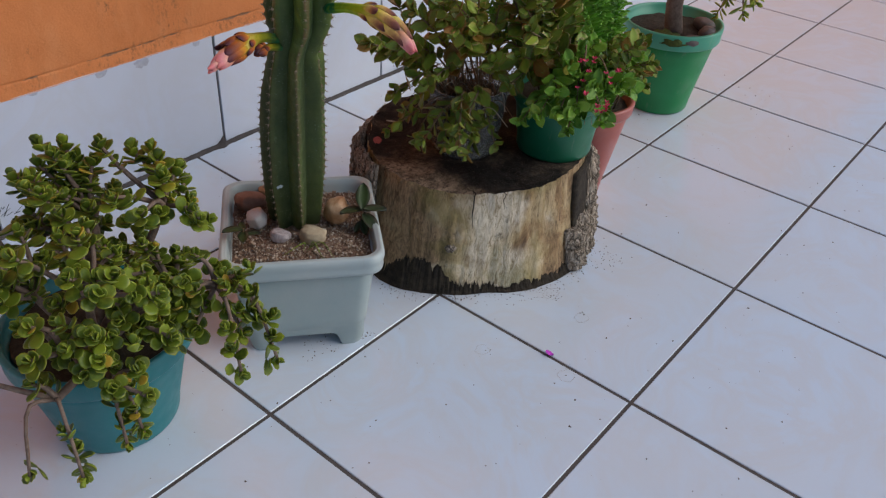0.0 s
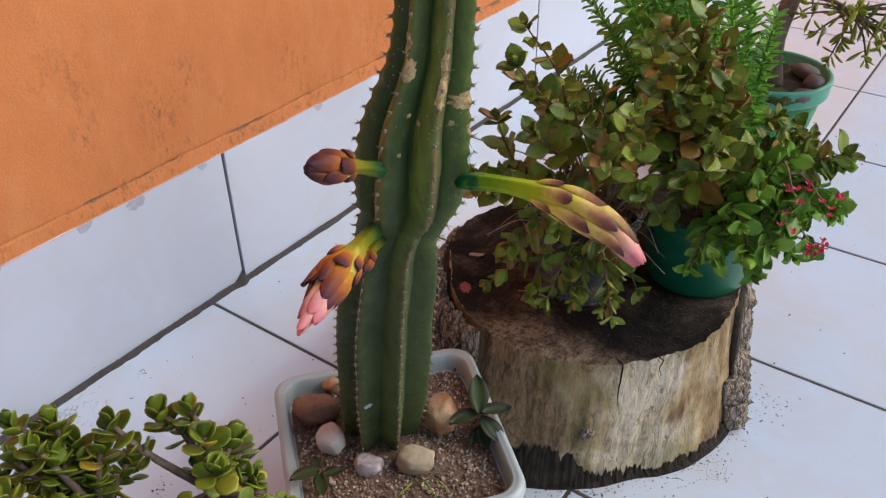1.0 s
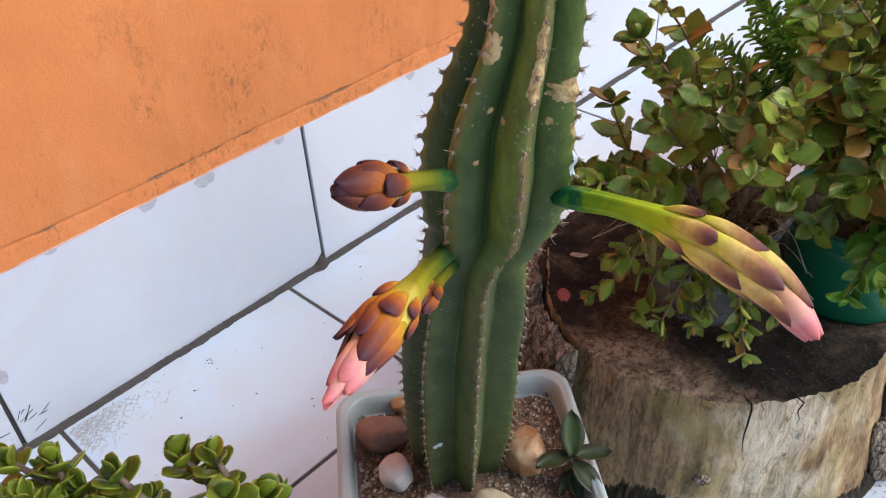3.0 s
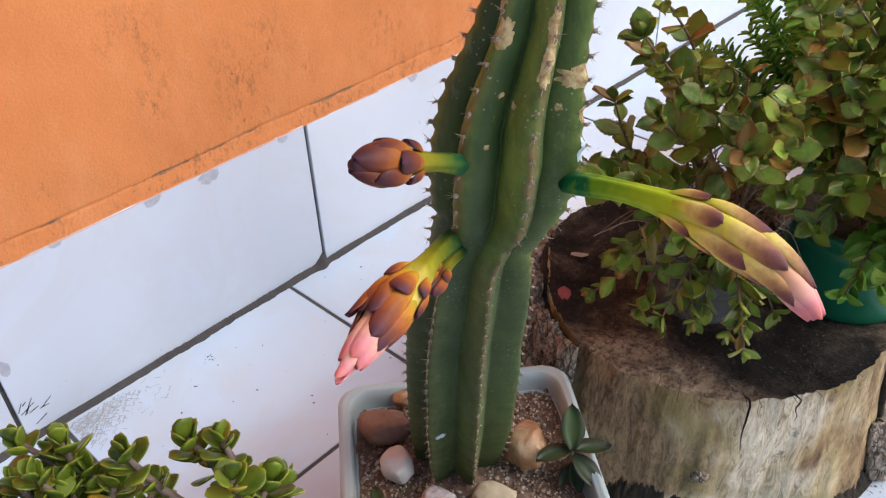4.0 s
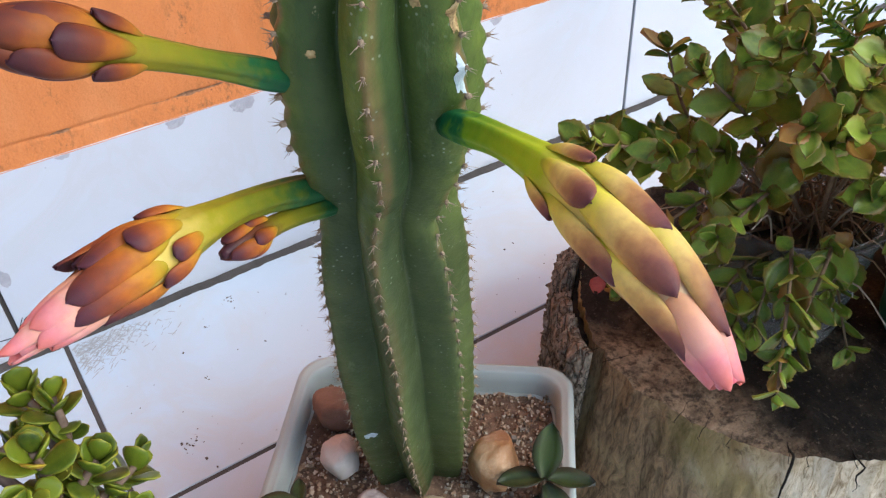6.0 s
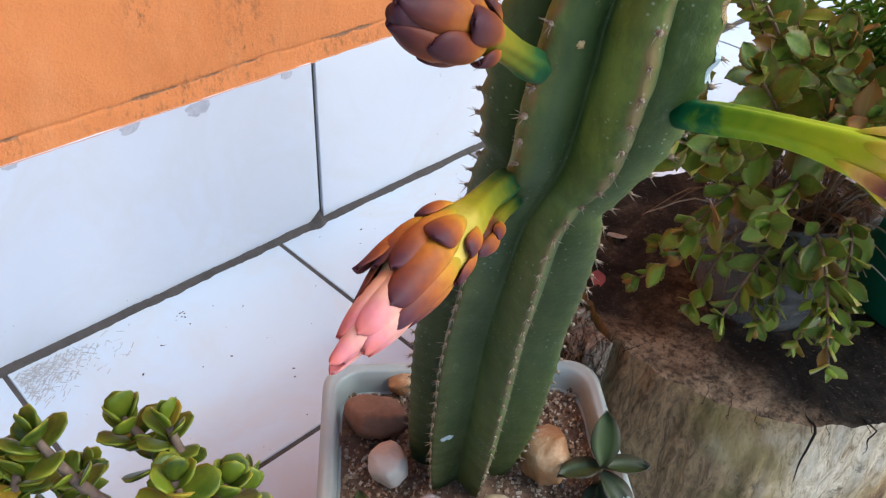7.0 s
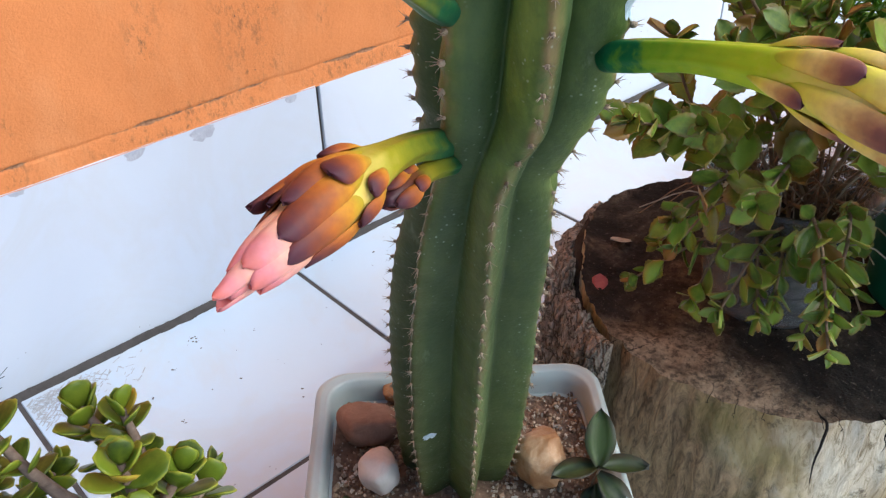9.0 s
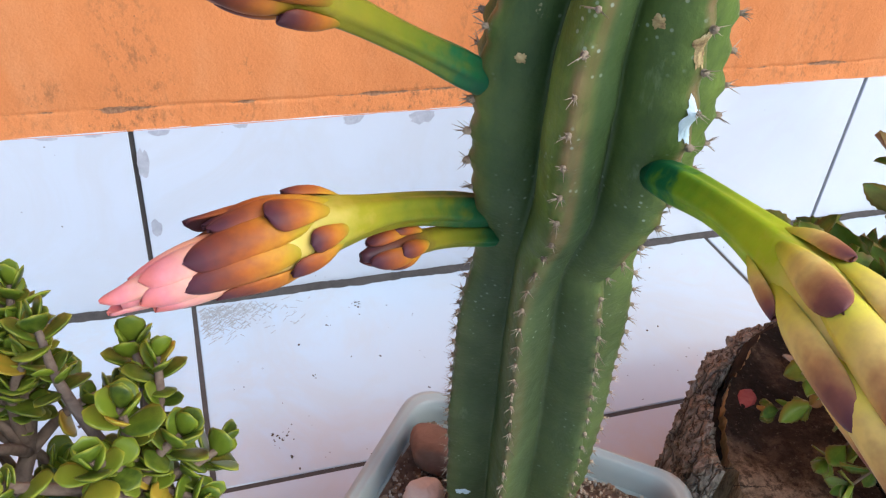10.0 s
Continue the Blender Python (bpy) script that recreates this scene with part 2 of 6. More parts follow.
def bark_material():
    m, nt, b = shader("furrowed_bark", 0.95, spec=0.15)
    v = spot(nt, (1, 1, 0.45))
    wob = mix(nt, 0.06, v, cloud(nt, v, 30, 4))
    crack = cells(nt, wob, 75, "DISTANCE_TO_EDGE")
    n = cloud(nt, v, 90, 9, 0.75, 0.6)
    col = ramp(nt, n, (0.32, (0.13, 0.10, 0.072)), (0.5, (0.40, 0.32, 0.235)), (0.66, (0.70, 0.61, 0.49)))
    col = mix(nt, ramp(nt, crack, (0.0, 0.85), (0.07, 0.0)), col, (0.030, 0.022, 0.016))
    col = mix(nt, calc(nt, "MULTIPLY", chance(nt), 0.35), col, (0.10, 0.075, 0.055))
    nt.links.new(col, b.inputs["Base Color"])
    relief(nt, b, mix(nt, 0.5, ramp(nt, crack, (0.0, 0.0), (0.2, 1.0)), n), 1.0, 0.010)
    return m


def cut_material():
    m, nt, b = shader("cut_wood", 0.85, spec=0.12)
    w = spot(nt)
    col = ramp(nt, cloud(nt, w, 11, 7, 0.65, 0.5), (0.43, (0.013, 0.011, 0.009)), (0.52, (0.030, 0.024, 0.018)), (0.60, (0.075, 0.055, 0.037)), (0.70, (0.18, 0.13, 0.085)))
    rim = ramp(nt, calc(nt, "ADD", attr(nt, "edge"), calc(nt, "MULTIPLY", calc(nt, "SUBTRACT", cloud(nt, w, 14, 5), 0.5), 0.9)), (0.72, 0.0), (1.05, 0.9))
    col = mix(nt, rim, col, mix(nt, ramp(nt, cloud(nt, w, 40, 7, 0.75), (0.35, 0.0), (0.68, 1.0)), (0.095, 0.066, 0.042), (0.46, 0.34, 0.22)))
    ray_ = ramp(nt, cloud(nt, spot(nt), 120, 6, 0.75), (0.40, 0.75), (0.52, 0.0))
    col = mix(nt, ray_, col, (0.020, 0.015, 0.012))
    pale = ramp(nt, cloud(nt, w, 210, 4, 0.7), (0.60, 0.0), (0.72, 0.5))
    col = mix(nt, pale, col, (0.26, 0.21, 0.155))
    nt.links.new(col, b.inputs["Base Color"])
    relief(nt, b, mix(nt, 0.5, cloud(nt, w, 60, 7, 0.7), cloud(nt, w, 260, 4)), 0.9, 0.006)
    return m


def clear_material():
    m, nt, b = shader("clear_plastic", 0.18)
    w = spot(nt)
    b.inputs["Base Color"].default_value = (0.90, 0.90, 0.88, 1)
    b.inputs["Transmission Weight"].default_value = 0.93
    b.inputs["IOR"].default_value = 1.3
    relief(nt, b, cloud(nt, spot(nt, (1, 1, 3.0)), 60, 3), 0.5, 0.004)
    return m


FLOOR_TILE = tile_material("floor_ceramic", (0.548, 0.625, 0.705), (0.560, 0.570, 0.580), (0.575, 0.560, 0.535))
WALL_TILE = tile_material("skirting_ceramic", (0.575, 0.612, 0.685), (0.560, 0.575, 0.610), (0.570, 0.580, 0.600))
GROUT = grout_material("floor_grout", (0.045, 0.036, 0.030), (0.10, 0.085, 0.075))
BASE_GROUT = grout_material("base_grout", (0.035, 0.029, 0.026), (0.095, 0.083, 0.074))
PLASTER = plaster_material()
CHIP = mottled("bare_clay_chip", (0.33, 0.33, 0.37), (0.46, 0.46, 0.50), 90)
POT_GREY = plastic_material("grey_blue_plastic", (0.30, 0.36, 0.345), (0.41, 0.43, 0.385))
POT_RIM = plastic_material("faded_rim_plastic", (0.35, 0.41, 0.40), (0.45, 0.47, 0.43))
POT_TEAL = plastic_material("teal_plastic", (0.012, 0.145, 0.16), (0.03, 0.20, 0.21))
POT_GREEN = plastic_material("green_plastic", (0.010, 0.20, 0.050), (0.02, 0.26, 0.075))
POT_MINT = plastic_material("mint_rim_plastic", (0.06, 0.30, 0.18), (0.10, 0.36, 0.22))
POT_DARK = plastic_material("dark_green_plastic", (0.006, 0.105, 0.045), (0.015, 0.14, 0.07))
POT_PINK = plastic_material("faded_terracotta_plastic", (0.33, 0.085, 0.065), (0.40, 0.15, 0.11))
CLEAR = clear_material()
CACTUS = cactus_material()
AREOLE = mottled("areole_wool", (0.13, 0.09, 0.06), (0.40, 0.31, 0.21), 300, 0.95)
SPINE = mottled("spine_horn", (0.16, 0.10, 0.06), (0.64, 0.56, 0.42), 200, 0.5, vary=0.9)
SCAR = mottled("corky_scar", (0.13, 0.065, 0.028), (0.66, 0.54, 0.31), 150, 0.85, 0.8, 0.003, mid=(0.48, 0.34, 0.15))
TEAR = mottled("torn_white_skin", (0.30, 0.40, 0.42), (0.70, 0.76, 0.80), 120, 0.5)
JADE = leaf_material("jade_leaf", (0.026, 0.046, 0.008), (0.066, 0.106, 0.010), (0.17, 0.22, 0.016), (0.33, 0.33, 0.03), 0.70, 0.34, (0.45, 0.26, 0.03), 0.985, 0.12)
KALAN = leaf_material("kalanchoe_leaf", (0.056, 0.105, 0.018), (0.122, 0.195, 0.022), (0.26, 0.33, 0.036), (0.22, 0.085, 0.030), 0.55, 0.36, (0.26, 0.085, 0.025), 0.94, 0.15)
KALAN_BRIGHT = leaf_material("bright_kalanchoe_leaf", (0.055, 0.15, 0.016), (0.115, 0.26, 0.022), (0.22, 0.37, 0.036), (0.20, 0.26, 0.035), 0.3, 0.36, (0.30, 0.22, 0.03), 0.97, 0.05)
FERNY = leaf_material("spurge_leaf", (0.07, 0.21, 0.030), (0.15, 0.36, 0.040), (0.30, 0.52, 0.07), (0.22, 0.36, 0.05), 0.2, 0.45, (0.12, 0.2, 0.03), 0.95)
YELLOWISH = leaf_material("yellow_green_leaf", (0.10, 0.16, 0.016), (0.19, 0.25, 0.022), (0.34, 0.36, 0.035), (0.38, 0.34, 0.04), 0.4, 0.36, (0.4, 0.36, 0.03), 0.92, 0.08)
SPROUT = leaf_material("purplish_sprout_leaf", (0.018, 0.026, 0.012), (0.030, 0.046, 0.014), (0.052, 0.078, 0.018), (0.06, 0.040, 0.036), 0.6, 0.42)
RED = mottled("red_petal", (0.45, 0.02, 0.06), (0.70, 0.05, 0.12), 200, 0.5)
MAGENTA = mottled("magenta_petal", (0.42, 0.03, 0.40), (0.58, 0.08, 0.55), 200, 0.6)
DEAD_LEAF = mottled("fallen_red_leaf", (0.28, 0.05, 0.05), (0.40, 0.11, 0.09), 120, 0.6)
BRANCH = mottled("succulent_bark", (0.10, 0.066, 0.05), (0.25, 0.18, 0.13), 90, 0.85, 0.5, 0.002)
TWIG = mottled("dry_twig", (0.11, 0.068, 0.042), (0.30, 0.20, 0.115), 120, 0.85, vary=0.4)
FIBRE = mottled("pale_dry_stalk", (0.25, 0.21, 0.15), (0.52, 0.47, 0.38), 100, 0.8, vary=0.5)
TRUNK = trunk_material()
CUT = cut_material()
BARK = bark_material()
ROT = mottled("rotten_wood", (0.010, 0.008, 0.007), (0.055, 0.042, 0.026), 60, 0.95, 0.9, 0.006)
CRACK = mottled("crack_dark", (0.008, 0.006, 0.005), (0.02, 0.015, 0.012), 80, 1.0)
SOIL = mottled("sandy_soil", (0.10, 0.06, 0.040), (0.30, 0.19, 0.12), 130, 0.95, 0.8, 0.004, mid=(0.19, 0.12, 0.08))
DARK_SOIL = mottled("dark_soil", (0.02, 0.016, 0.012), (0.07, 0.055, 0.035), 90, 0.95, 0.8, 0.005)
MOSS = mottled("moss", (0.03, 0.05, 0.012), (0.10, 0.12, 0.025), 120, 0.95, 0.8, 0.005)
DIRT = mottled("dirt_crumb", (0.05, 0.034, 0.024), (0.20, 0.13, 0.09), 90, 0.95, vary=0.5)
SMEAR = mottled("cement_smear", (0.27, 0.26, 0.25), (0.46, 0.45, 0.44), 160, 0.9)
EARTH = mottled("yard_concrete", (0.28, 0.25, 0.22), (0.42, 0.39, 0.35), 3, 0.9, 0.3, 0.01)


def gravel_material():
    m, nt, b = shader("gravel", 0.75)
    c = chance(nt)
    col = ramp(nt, c, (0.0, (0.10, 0.062, 0.038)), (0.30, (0.25, 0.155, 0.092)), (0.62, (0.36, 0.265, 0.175)), (0.9, (0.50, 0.44, 0.35)), (1.0, (0.08, 0.07, 0.065)))
    nt.links.new(col, b.inputs["Base Color"])
    return m


GRAVEL = gravel_material()
STONE_BROWN = mottled("brown_stone", (0.15, 0.078, 0.050), (0.29, 0.17, 0.115), 40, 0.8, 0.6)
STONE_WHITE = mottled("white_stone", (0.44, 0.40, 0.35), (0.66, 0.62, 0.57), 30, 0.7, 0.3)
STONE_GREY = mottled("speckled_stone", (0.20, 0.165, 0.16), (0.58, 0.52, 0.50), 110, 0.8, 0.5)
STONE_TAN = mottled("tan_stone", (0.26, 0.19, 0.11), (0.50, 0.42, 0.28), 35, 0.75, 0.5)
STONE_ORANGE = mottled("orange_quartz", (0.24, 0.10, 0.035), (0.56, 0.40, 0.24), 34, 0.45, 0.7, mid=(0.36, 0.19, 0.085))
STONE_DARK = mottled("dark_stone", (0.07, 0.052, 0.045), (0.15, 0.12, 0.105), 30, 0.55, 0.3)
TUBE_GREEN = along_material("flower_tube", ((0.0, (0.010, 0.105, 0.040)), (0.06, (0.018, 0.13, 0.038)), (0.12, (0.17, 0.31, 0.014)), (0.36, (0.40, 0.52, 0.014)), (0.56, (0.74, 0.66, 0.16)), (0.78, (0.64, 0.44, 0.24)), (0.90, (0.62, 0.28, 0.22)), (1.0, (0.58, 0.13, 0.16))), 0.35, 0.1)
TUBE_OLIVE = along_material("olive_flower_tube", ((0.0, (0.010, 0.075, 0.034)), (0.09, (0.016, 0.090, 0.030)), (0.18, (0.12, 0.15, 0.012)), (0.38, (0.28, 0.25, 0.012)), (0.54, (0.62, 0.46, 0.10)), (0.78, (0.68, 0.36, 0.22)), (1.0, (0.60, 0.20, 0.20))), 0.38, 0.15)
TUBE_DARK = along_material("dark_flower_tube", ((0.0, (0.010, 0.075, 0.034)), (0.12, (0.016, 0.090, 0.030)), (0.22, (0.11, 0.14, 0.012)), (0.50, (0.23, 0.20, 0.012)), (0.7, (0.14, 0.045, 0.018)), (1.0, (0.05, 0.018, 0.028))), 0.38, 0.15)
SCALE_RED = along_material("red_brown_scale", ((0.0, (0.36, 0.28, 0.014)), (0.24, (0.50, 0.22, 0.018)), (0.48, (0.37, 0.105, 0.018)), (0.68, (0.20, 0.050, 0.022)), (0.86, (0.090, 0.026, 0.034)), (1.0, (0.055, 0.018, 0.030))), 0.5, 0.25)
SCALE_YELLOW = along_material("yellow_brown_scale", ((0.0, (0.40, 0.46, 0.014)), (0.24, (0.68, 0.61, 0.07)), (0.46, (0.68, 0.50, 0.14)), (0.64, (0.43, 0.23, 0.080)), (0.80, (0.22, 0.085, 0.055)), (0.96, (0.105, 0.036, 0.042))), 0.5, 0.2)
SCALE_DARK = along_material("dark_red_scale", ((0.0, (0.24, 0.18, 0.012)), (0.26, (0.36, 0.120, 0.015)), (0.52, (0.19, 0.046, 0.014)), (0.76, (0.080, 0.022, 0.022)), (1.0, (0.045, 0.015, 0.025))), 0.5, 0.25)
PETAL_PINK = along_material("pink_petal", ((0.0, (0.62, 0.32, 0.11)), (0.40, (0.66, 0.34, 0.19)), (0.62, (0.68, 0.34, 0.26)), (0.80, (0.63, 0.22, 0.23)), (1.0, (0.56, 0.15, 0.12))), 0.42, 0.12, 0.3)

# ---- mesh helpers ----
def mesh_of(name, verts, faces, mats, attrs=None, smooth=True, slots=None):
    me = bpy.data.meshes.new(name)
    me.from_pydata([tuple(v) for v in verts], [], [tuple(f) for f in faces])
    for key, values in (attrs or {}).items():
        me.attributes.new(key, "FLOAT", "POINT").data.foreach_set("value", np.asarray(values, dtype=np.float32))
    for m in mats if isinstance(mats, (list, tuple)) else [mats]:
        me.materials.append(m)
    if smooth:
        me.polygons.foreach_set("use_smooth", [True] * len(me.polygons))
    if slots:
        me.polygons.foreach_set("material_index", slots)
    me.update()
    return me


def thing(name, label, category, at=(0, 0, 0), group="", kind=""):
    """An Empty at the thing's base, for its parts."""
    ob = new(name)
    ob.empty_display_size = 0.05
    ob.location = at
    return tagged(ob, label, category, group, kind)


def base_of(ob):
    m = Matrix.Identity(4)
    while ob:
        m = ob.matrix_basis @ m
        ob = ob.parent
    return m


def under(parent, name, me, world_pose=None, label="", kind=""):
    """Links a mesh, given in world places, as a part of parent."""
    ob = new(name, me)
    ob.parent = parent
    ob.matrix_basis = base_of(parent).inverted() @ (world_pose or Matrix.Identity(4))
    return tagged(ob, label, kind=kind)


def alone(name, me, label, category, world_pose=None, group="", kind=""):
    ob = new(name, me)
    if world_pose:
        ob.matrix_basis = world_pose
    return tagged(ob, label, category, group, kind)


def centred(verts):
    """Verts about their base point, and that point."""
    v = np.asarray(verts, float)
    c = Vector(((v[:, 0].min() + v[:, 0].max()) / 2, (v[:, 1].min() + v[:, 1].max()) / 2, v[:, 2].min()))
    return v - np.array(c), Matrix.Translation(c)


def join(shapes):
    """Joins (verts, faces, attrs) shapes into one."""
    vs, fs, at, n = [], [], {}, 0
    for v, f, a in shapes:
        vs.append(np.asarray(v, float))
        fs += [tuple(i + n for i in q) for q in f]
        n += len(v)
        for k in a:
            at.setdefault(k, []).append(np.asarray(a[k], float))
    return np.concatenate(vs), fs, {k: np.concatenate(x) for k, x in at.items()}


def moved(shape, m):
    v, f, a = shape
    mm = np.array(m)
    return np.asarray(v) @ mm[:3, :3].T + mm[:3, 3], f, a


def rings(loops, closed=True, cap0=False, cap1=False):
    """Skins a list of loops of equal length."""
    n = len(loops[0])
    verts = np.concatenate([np.asarray(p, float) for p in loops])
    faces = []
    for i in range(len(loops) - 1):
        for j in range(n if closed else n - 1):
            k = (j + 1) % n
            faces.append((i * n + j, i * n + k, (i + 1) * n + k, (i + 1) * n + j))
    if cap0:
        faces.append(tuple(range(n - 1, -1, -1)))
    if cap1:
        faces.append(tuple(range((len(loops) - 1) * n, len(loops) * n)))
    return verts, faces


def curve_points(ctrl, n):
    """A smooth way through the control points (Catmull-Rom)."""
    p = [np.array(c, float) for c in ctrl]
    p = [2 * p[0] - p[1]] + p + [2 * p[-1] - p[-2]]
    out = []
    segs = len(p) - 3
    for k in range(n):
        s = k / (n - 1) * segs
        i = min(int(s), segs - 1)
        u = s - i
        a, b, c, d = p[i:i + 4]
        out.append(0.5 * ((2 * b) + (c - a) * u + (2 * a - 5 * b + 4 * c - d) * u * u + (3 * b - a - 3 * c + d) * u ** 3))
    return np.array(out)


def axes_along(pts):
    """Side vectors along a way, turned as little as possible."""
    tang = np.gradient(pts, axis=0)
    tang /= np.linalg.norm(tang, axis=1)[:, None]
    side = np.cross(tang[0], (0, 0, 1.0))
    if np.linalg.norm(side) < 0.1:
        side = np.array((1.0, 0, 0))
    out = []
    for t in tang:
        side = side - t * (side @ t)
        side /= np.linalg.norm(side)
        out.append((side.copy(), np.cross(t, side), t))
    return out


def tube(pts, radii, sides=8, cap=True):
    pts = np.asarray(pts, float)
    ax = axes_along(pts)
    ang = np.linspace(0, 2 * math.pi, sides, endpoint=False)
    loops = [p + r * (np.outer(np.cos(ang), a) + np.outer(np.sin(ang), b)) for p, r, (a, b, _) in zip(pts, radii, ax)]
    v, f = rings(loops, True, cap, cap)
    return v, f, {"along": np.repeat(np.linspace(0, 1, len(pts)), sides), "edge": np.zeros(len(v))}


def lathe(profile, sides=64, wobble=0.0):
    """Turns (radius, height) pairs round the z axis."""
    ang = np.linspace(0, 2 * math.pi, sides, endpoint=False)
    w = 1 + wobble * np.sin(2 * ang + 0.7)
    loops = [np.stack([r * w * np.cos(ang), r * w * np.sin(ang), np.full(sides, z)], 1) for r, z in profile]
    v, f = rings(loops)
    return v, f, {}


def lump(size, seed, rough=0.18, freq=1.6, flat=1.0, n=12):
    """A rounded stone or crumb, resting on z = 0."""
    vs, fs = [], []
    for i in range(n + 1):
        th = math.pi * i / n
        for j in range(n * 2):
            ph = math.pi * j / n
            d = Vector((math.sin(th) * math.cos(ph), math.sin(th) * math.sin(ph), math.cos(th)))
            k = 1 + rough * noise.fractal(d * freq + Vector((seed * 7.1, seed * 3.3, 0)), 0.8, 2.0, 3)
            vs.append((d.x * k * size[0], d.y * k * size[1], d.z * k * size[2]))
    m = n * 2
    for i in range(n):
        for j in range(m):
            fs.append((i * m + j, (i + 1) * m + j, (i + 1) * m + (j + 1) % m, i * m + (j + 1) % m))
    v = np.array(vs)
    v[:, 2] -= v[:, 2].min()
    return v, fs, {}


def aim(at, axis, up=(0, 0, 1), size=1.0, spin=0.0):
    """A pose whose y axis points along axis and whose z axis is near up."""
    y = Vector(axis).normalized()
    x = y.cross(Vector(up))
    if x.length < 1e-4:
        x = Vector((1, 0, 0))
    x.normalize()
    z = x.cross(y)
    m = Matrix((x, y, z)).transposed().to_4x4()
    return Matrix.Translation(at) @ m @ Matrix.Rotation(spin, 4, "Y") @ Matrix.Scale(size, 4)


# ---- leaves ----
def flat_leaf(length, width, teeth, cup, bend, thick, n=7, base_w=0.18, widest=0.6, tip=0.6):
    """A leaf along y with a scalloped edge: an upper and a lower skin."""
    rows, half = [], []
    for i in range(n + 1):
        u = i / n
        w = (math.sin(math.pi * min(1, u / widest) / 2) if u < widest else math.cos(math.pi / 2 * (u - widest) / (1 - widest)) ** tip)
        w = max(w, 0.0) * (1 - base_w) + base_w * (1 - u)
        w *= 1 + (teeth if i % 2 else -teeth)
        rows.append((u, width / 2 * max(w, 0.04)))
    vs, along, edge = [], [], []
    for sgn in (1, -1):
        for u, w in rows:
            for k in (-1, -0.5, 0, 0.5, 1):
                z = cup * length * (k * k) * 0.5 + bend * length * u * u + 0.5 * sgn * thick * (1 - 0.8 * abs(k))
                vs.append((k * w, u * length, z))
                along.append(u)
                edge.append(max(abs(k), u ** 6))
    fs, m = [], 5 * (n + 1)
    for i in range(n):
        for j in range(4):
            a = i * 5 + j
            fs.append((a, a + 1, a + 6, a + 5))
            fs.append((m + a, m + a + 5, m + a + 6, m + a + 1))
        fs.append((i * 5, i * 5 + 5, m + i * 5 + 5, m + i * 5))
        fs.append((i * 5 + 4, m + i * 5 + 4, m + i * 5 + 9, i * 5 + 9))
    return np.array(vs), fs, {"along": along, "edge": edge}


def fat_leaf(length, width, thick, bend, n=6, sides=8, widest=0.62):
    """A fleshy spoon-shaped leaf along y."""
    loops, along, edge = [], [], []
    for i in range(n + 1):
        u = i / n
        w = (0.22 + 0.78 * math.sin(math.pi / 2 * min(1, u / widest))) if u < widest else math.sqrt(max(0.0, 1 - ((u - widest) / (1 - widest)) ** 2))
        w = max(w, 0.12)
        loop = []
        for j in range(sides):
            a = 2 * math.pi * j / sides
            loop.append((math.cos(a) * w * width / 2, u * length, math.sin(a) * w ** 0.7 * thick / 2 + bend * length * u * u + 0.12 * width * (math.cos(a) * w) ** 2))
            along.append(u)
            edge.append(max(abs(math.cos(a)) ** 3 * w, u ** 8))
        loops.append(loop)
    v, f = rings(loops, True, True, True)
    return v, f, {"along": along, "edge": edge}


def foliage(parent, name, shapes, mat, places, near, limit, stuff_name, label=""):
    """Leaves: those nearest to a place of the plan as parts, the others joined."""
    order = sorted(range(len(places)), key=lambda i: (places[i][0].translation - Vector(near)).length)
    meshes = [mesh_of(name, *s[:2], mat, s[2]) for s in shapes]
    for i in order[:limit]:
        under(parent, name, meshes[places[i][1]], places[i][0], label)
    rest = [moved(shapes[places[i][1]], places[i][0]) for i in order[limit:]]
    if rest:
        v, f, a = join(rest)
        under(parent, stuff_name, mesh_of(stuff_name, v, f, mat, a), kind="stuff")


rng = random.Random(11)

# ---- the floor ----
S, GAP = 0.45, 0.0068
ground = alone("ground", mesh_of("ground", [(-60, -60, -0.05), (60, -60, -0.05), (60, 60, -0.05), (-60, 60, -0.05)], [(0, 1, 2, 3)], EARTH), "pale concrete yard round the tiled patio", "ground", kind="structure")


def block(x0, x1, y0, y1, z0, z1, bev=0.0):
    """A box, its upper edges bevelled."""
    v = [(x0, y0, z0), (x1, y0, z0), (x1, y1, z0), (x0, y1, z0), (x0, y0, z1 - bev), (x1, y0, z1 - bev), (x1, y1, z1 - bev), (x0, y1, z1 - bev)]
    f = [(3, 2, 1, 0), (0, 1, 5, 4), (1, 2, 6, 5), (2, 3, 7, 6), (3, 0, 4, 7)]
    if bev:
        v += [(x0 + bev, y0 + bev, z1), (x1 - bev, y0 + bev, z1), (x1 - bev, y1 - bev, z1), (x0 + bev, y1 - bev, z1)]
        f += [(4, 5, 9, 8), (5, 6, 10, 9), (6, 7, 11, 10), (7, 4, 8, 11), (8, 9, 10, 11)]
    else:
        f.append((4, 5, 6, 7))
    return np.array(v, float), f, {}


v, f, _ = block(-3.153, 10.353, -3.968, 0.02, -0.06, -0.0016)
floor = alone("floor", mesh_of("floor", v, f, GROUT, smooth=False), "white glazed ceramic floor tiles with dark dirty grout", "floor", kind="structure")

# ---- the wall ----
WALL_Y, TILE_TOP = 0.006, 0.295
v, f, _ = block(-3.6, 10.4, WALL_Y + 0.012, WALL_Y + 0.17, -0.05, 2.7)
wall = alone("wall_north", mesh_of("wall_north", v, f, PLASTER, {"chip": np.zeros(len(v)), "stain": np.zeros(len(v))}, smooth=False), "orange painted plaster wall above a white tile skirting", "wall", kind="structure")


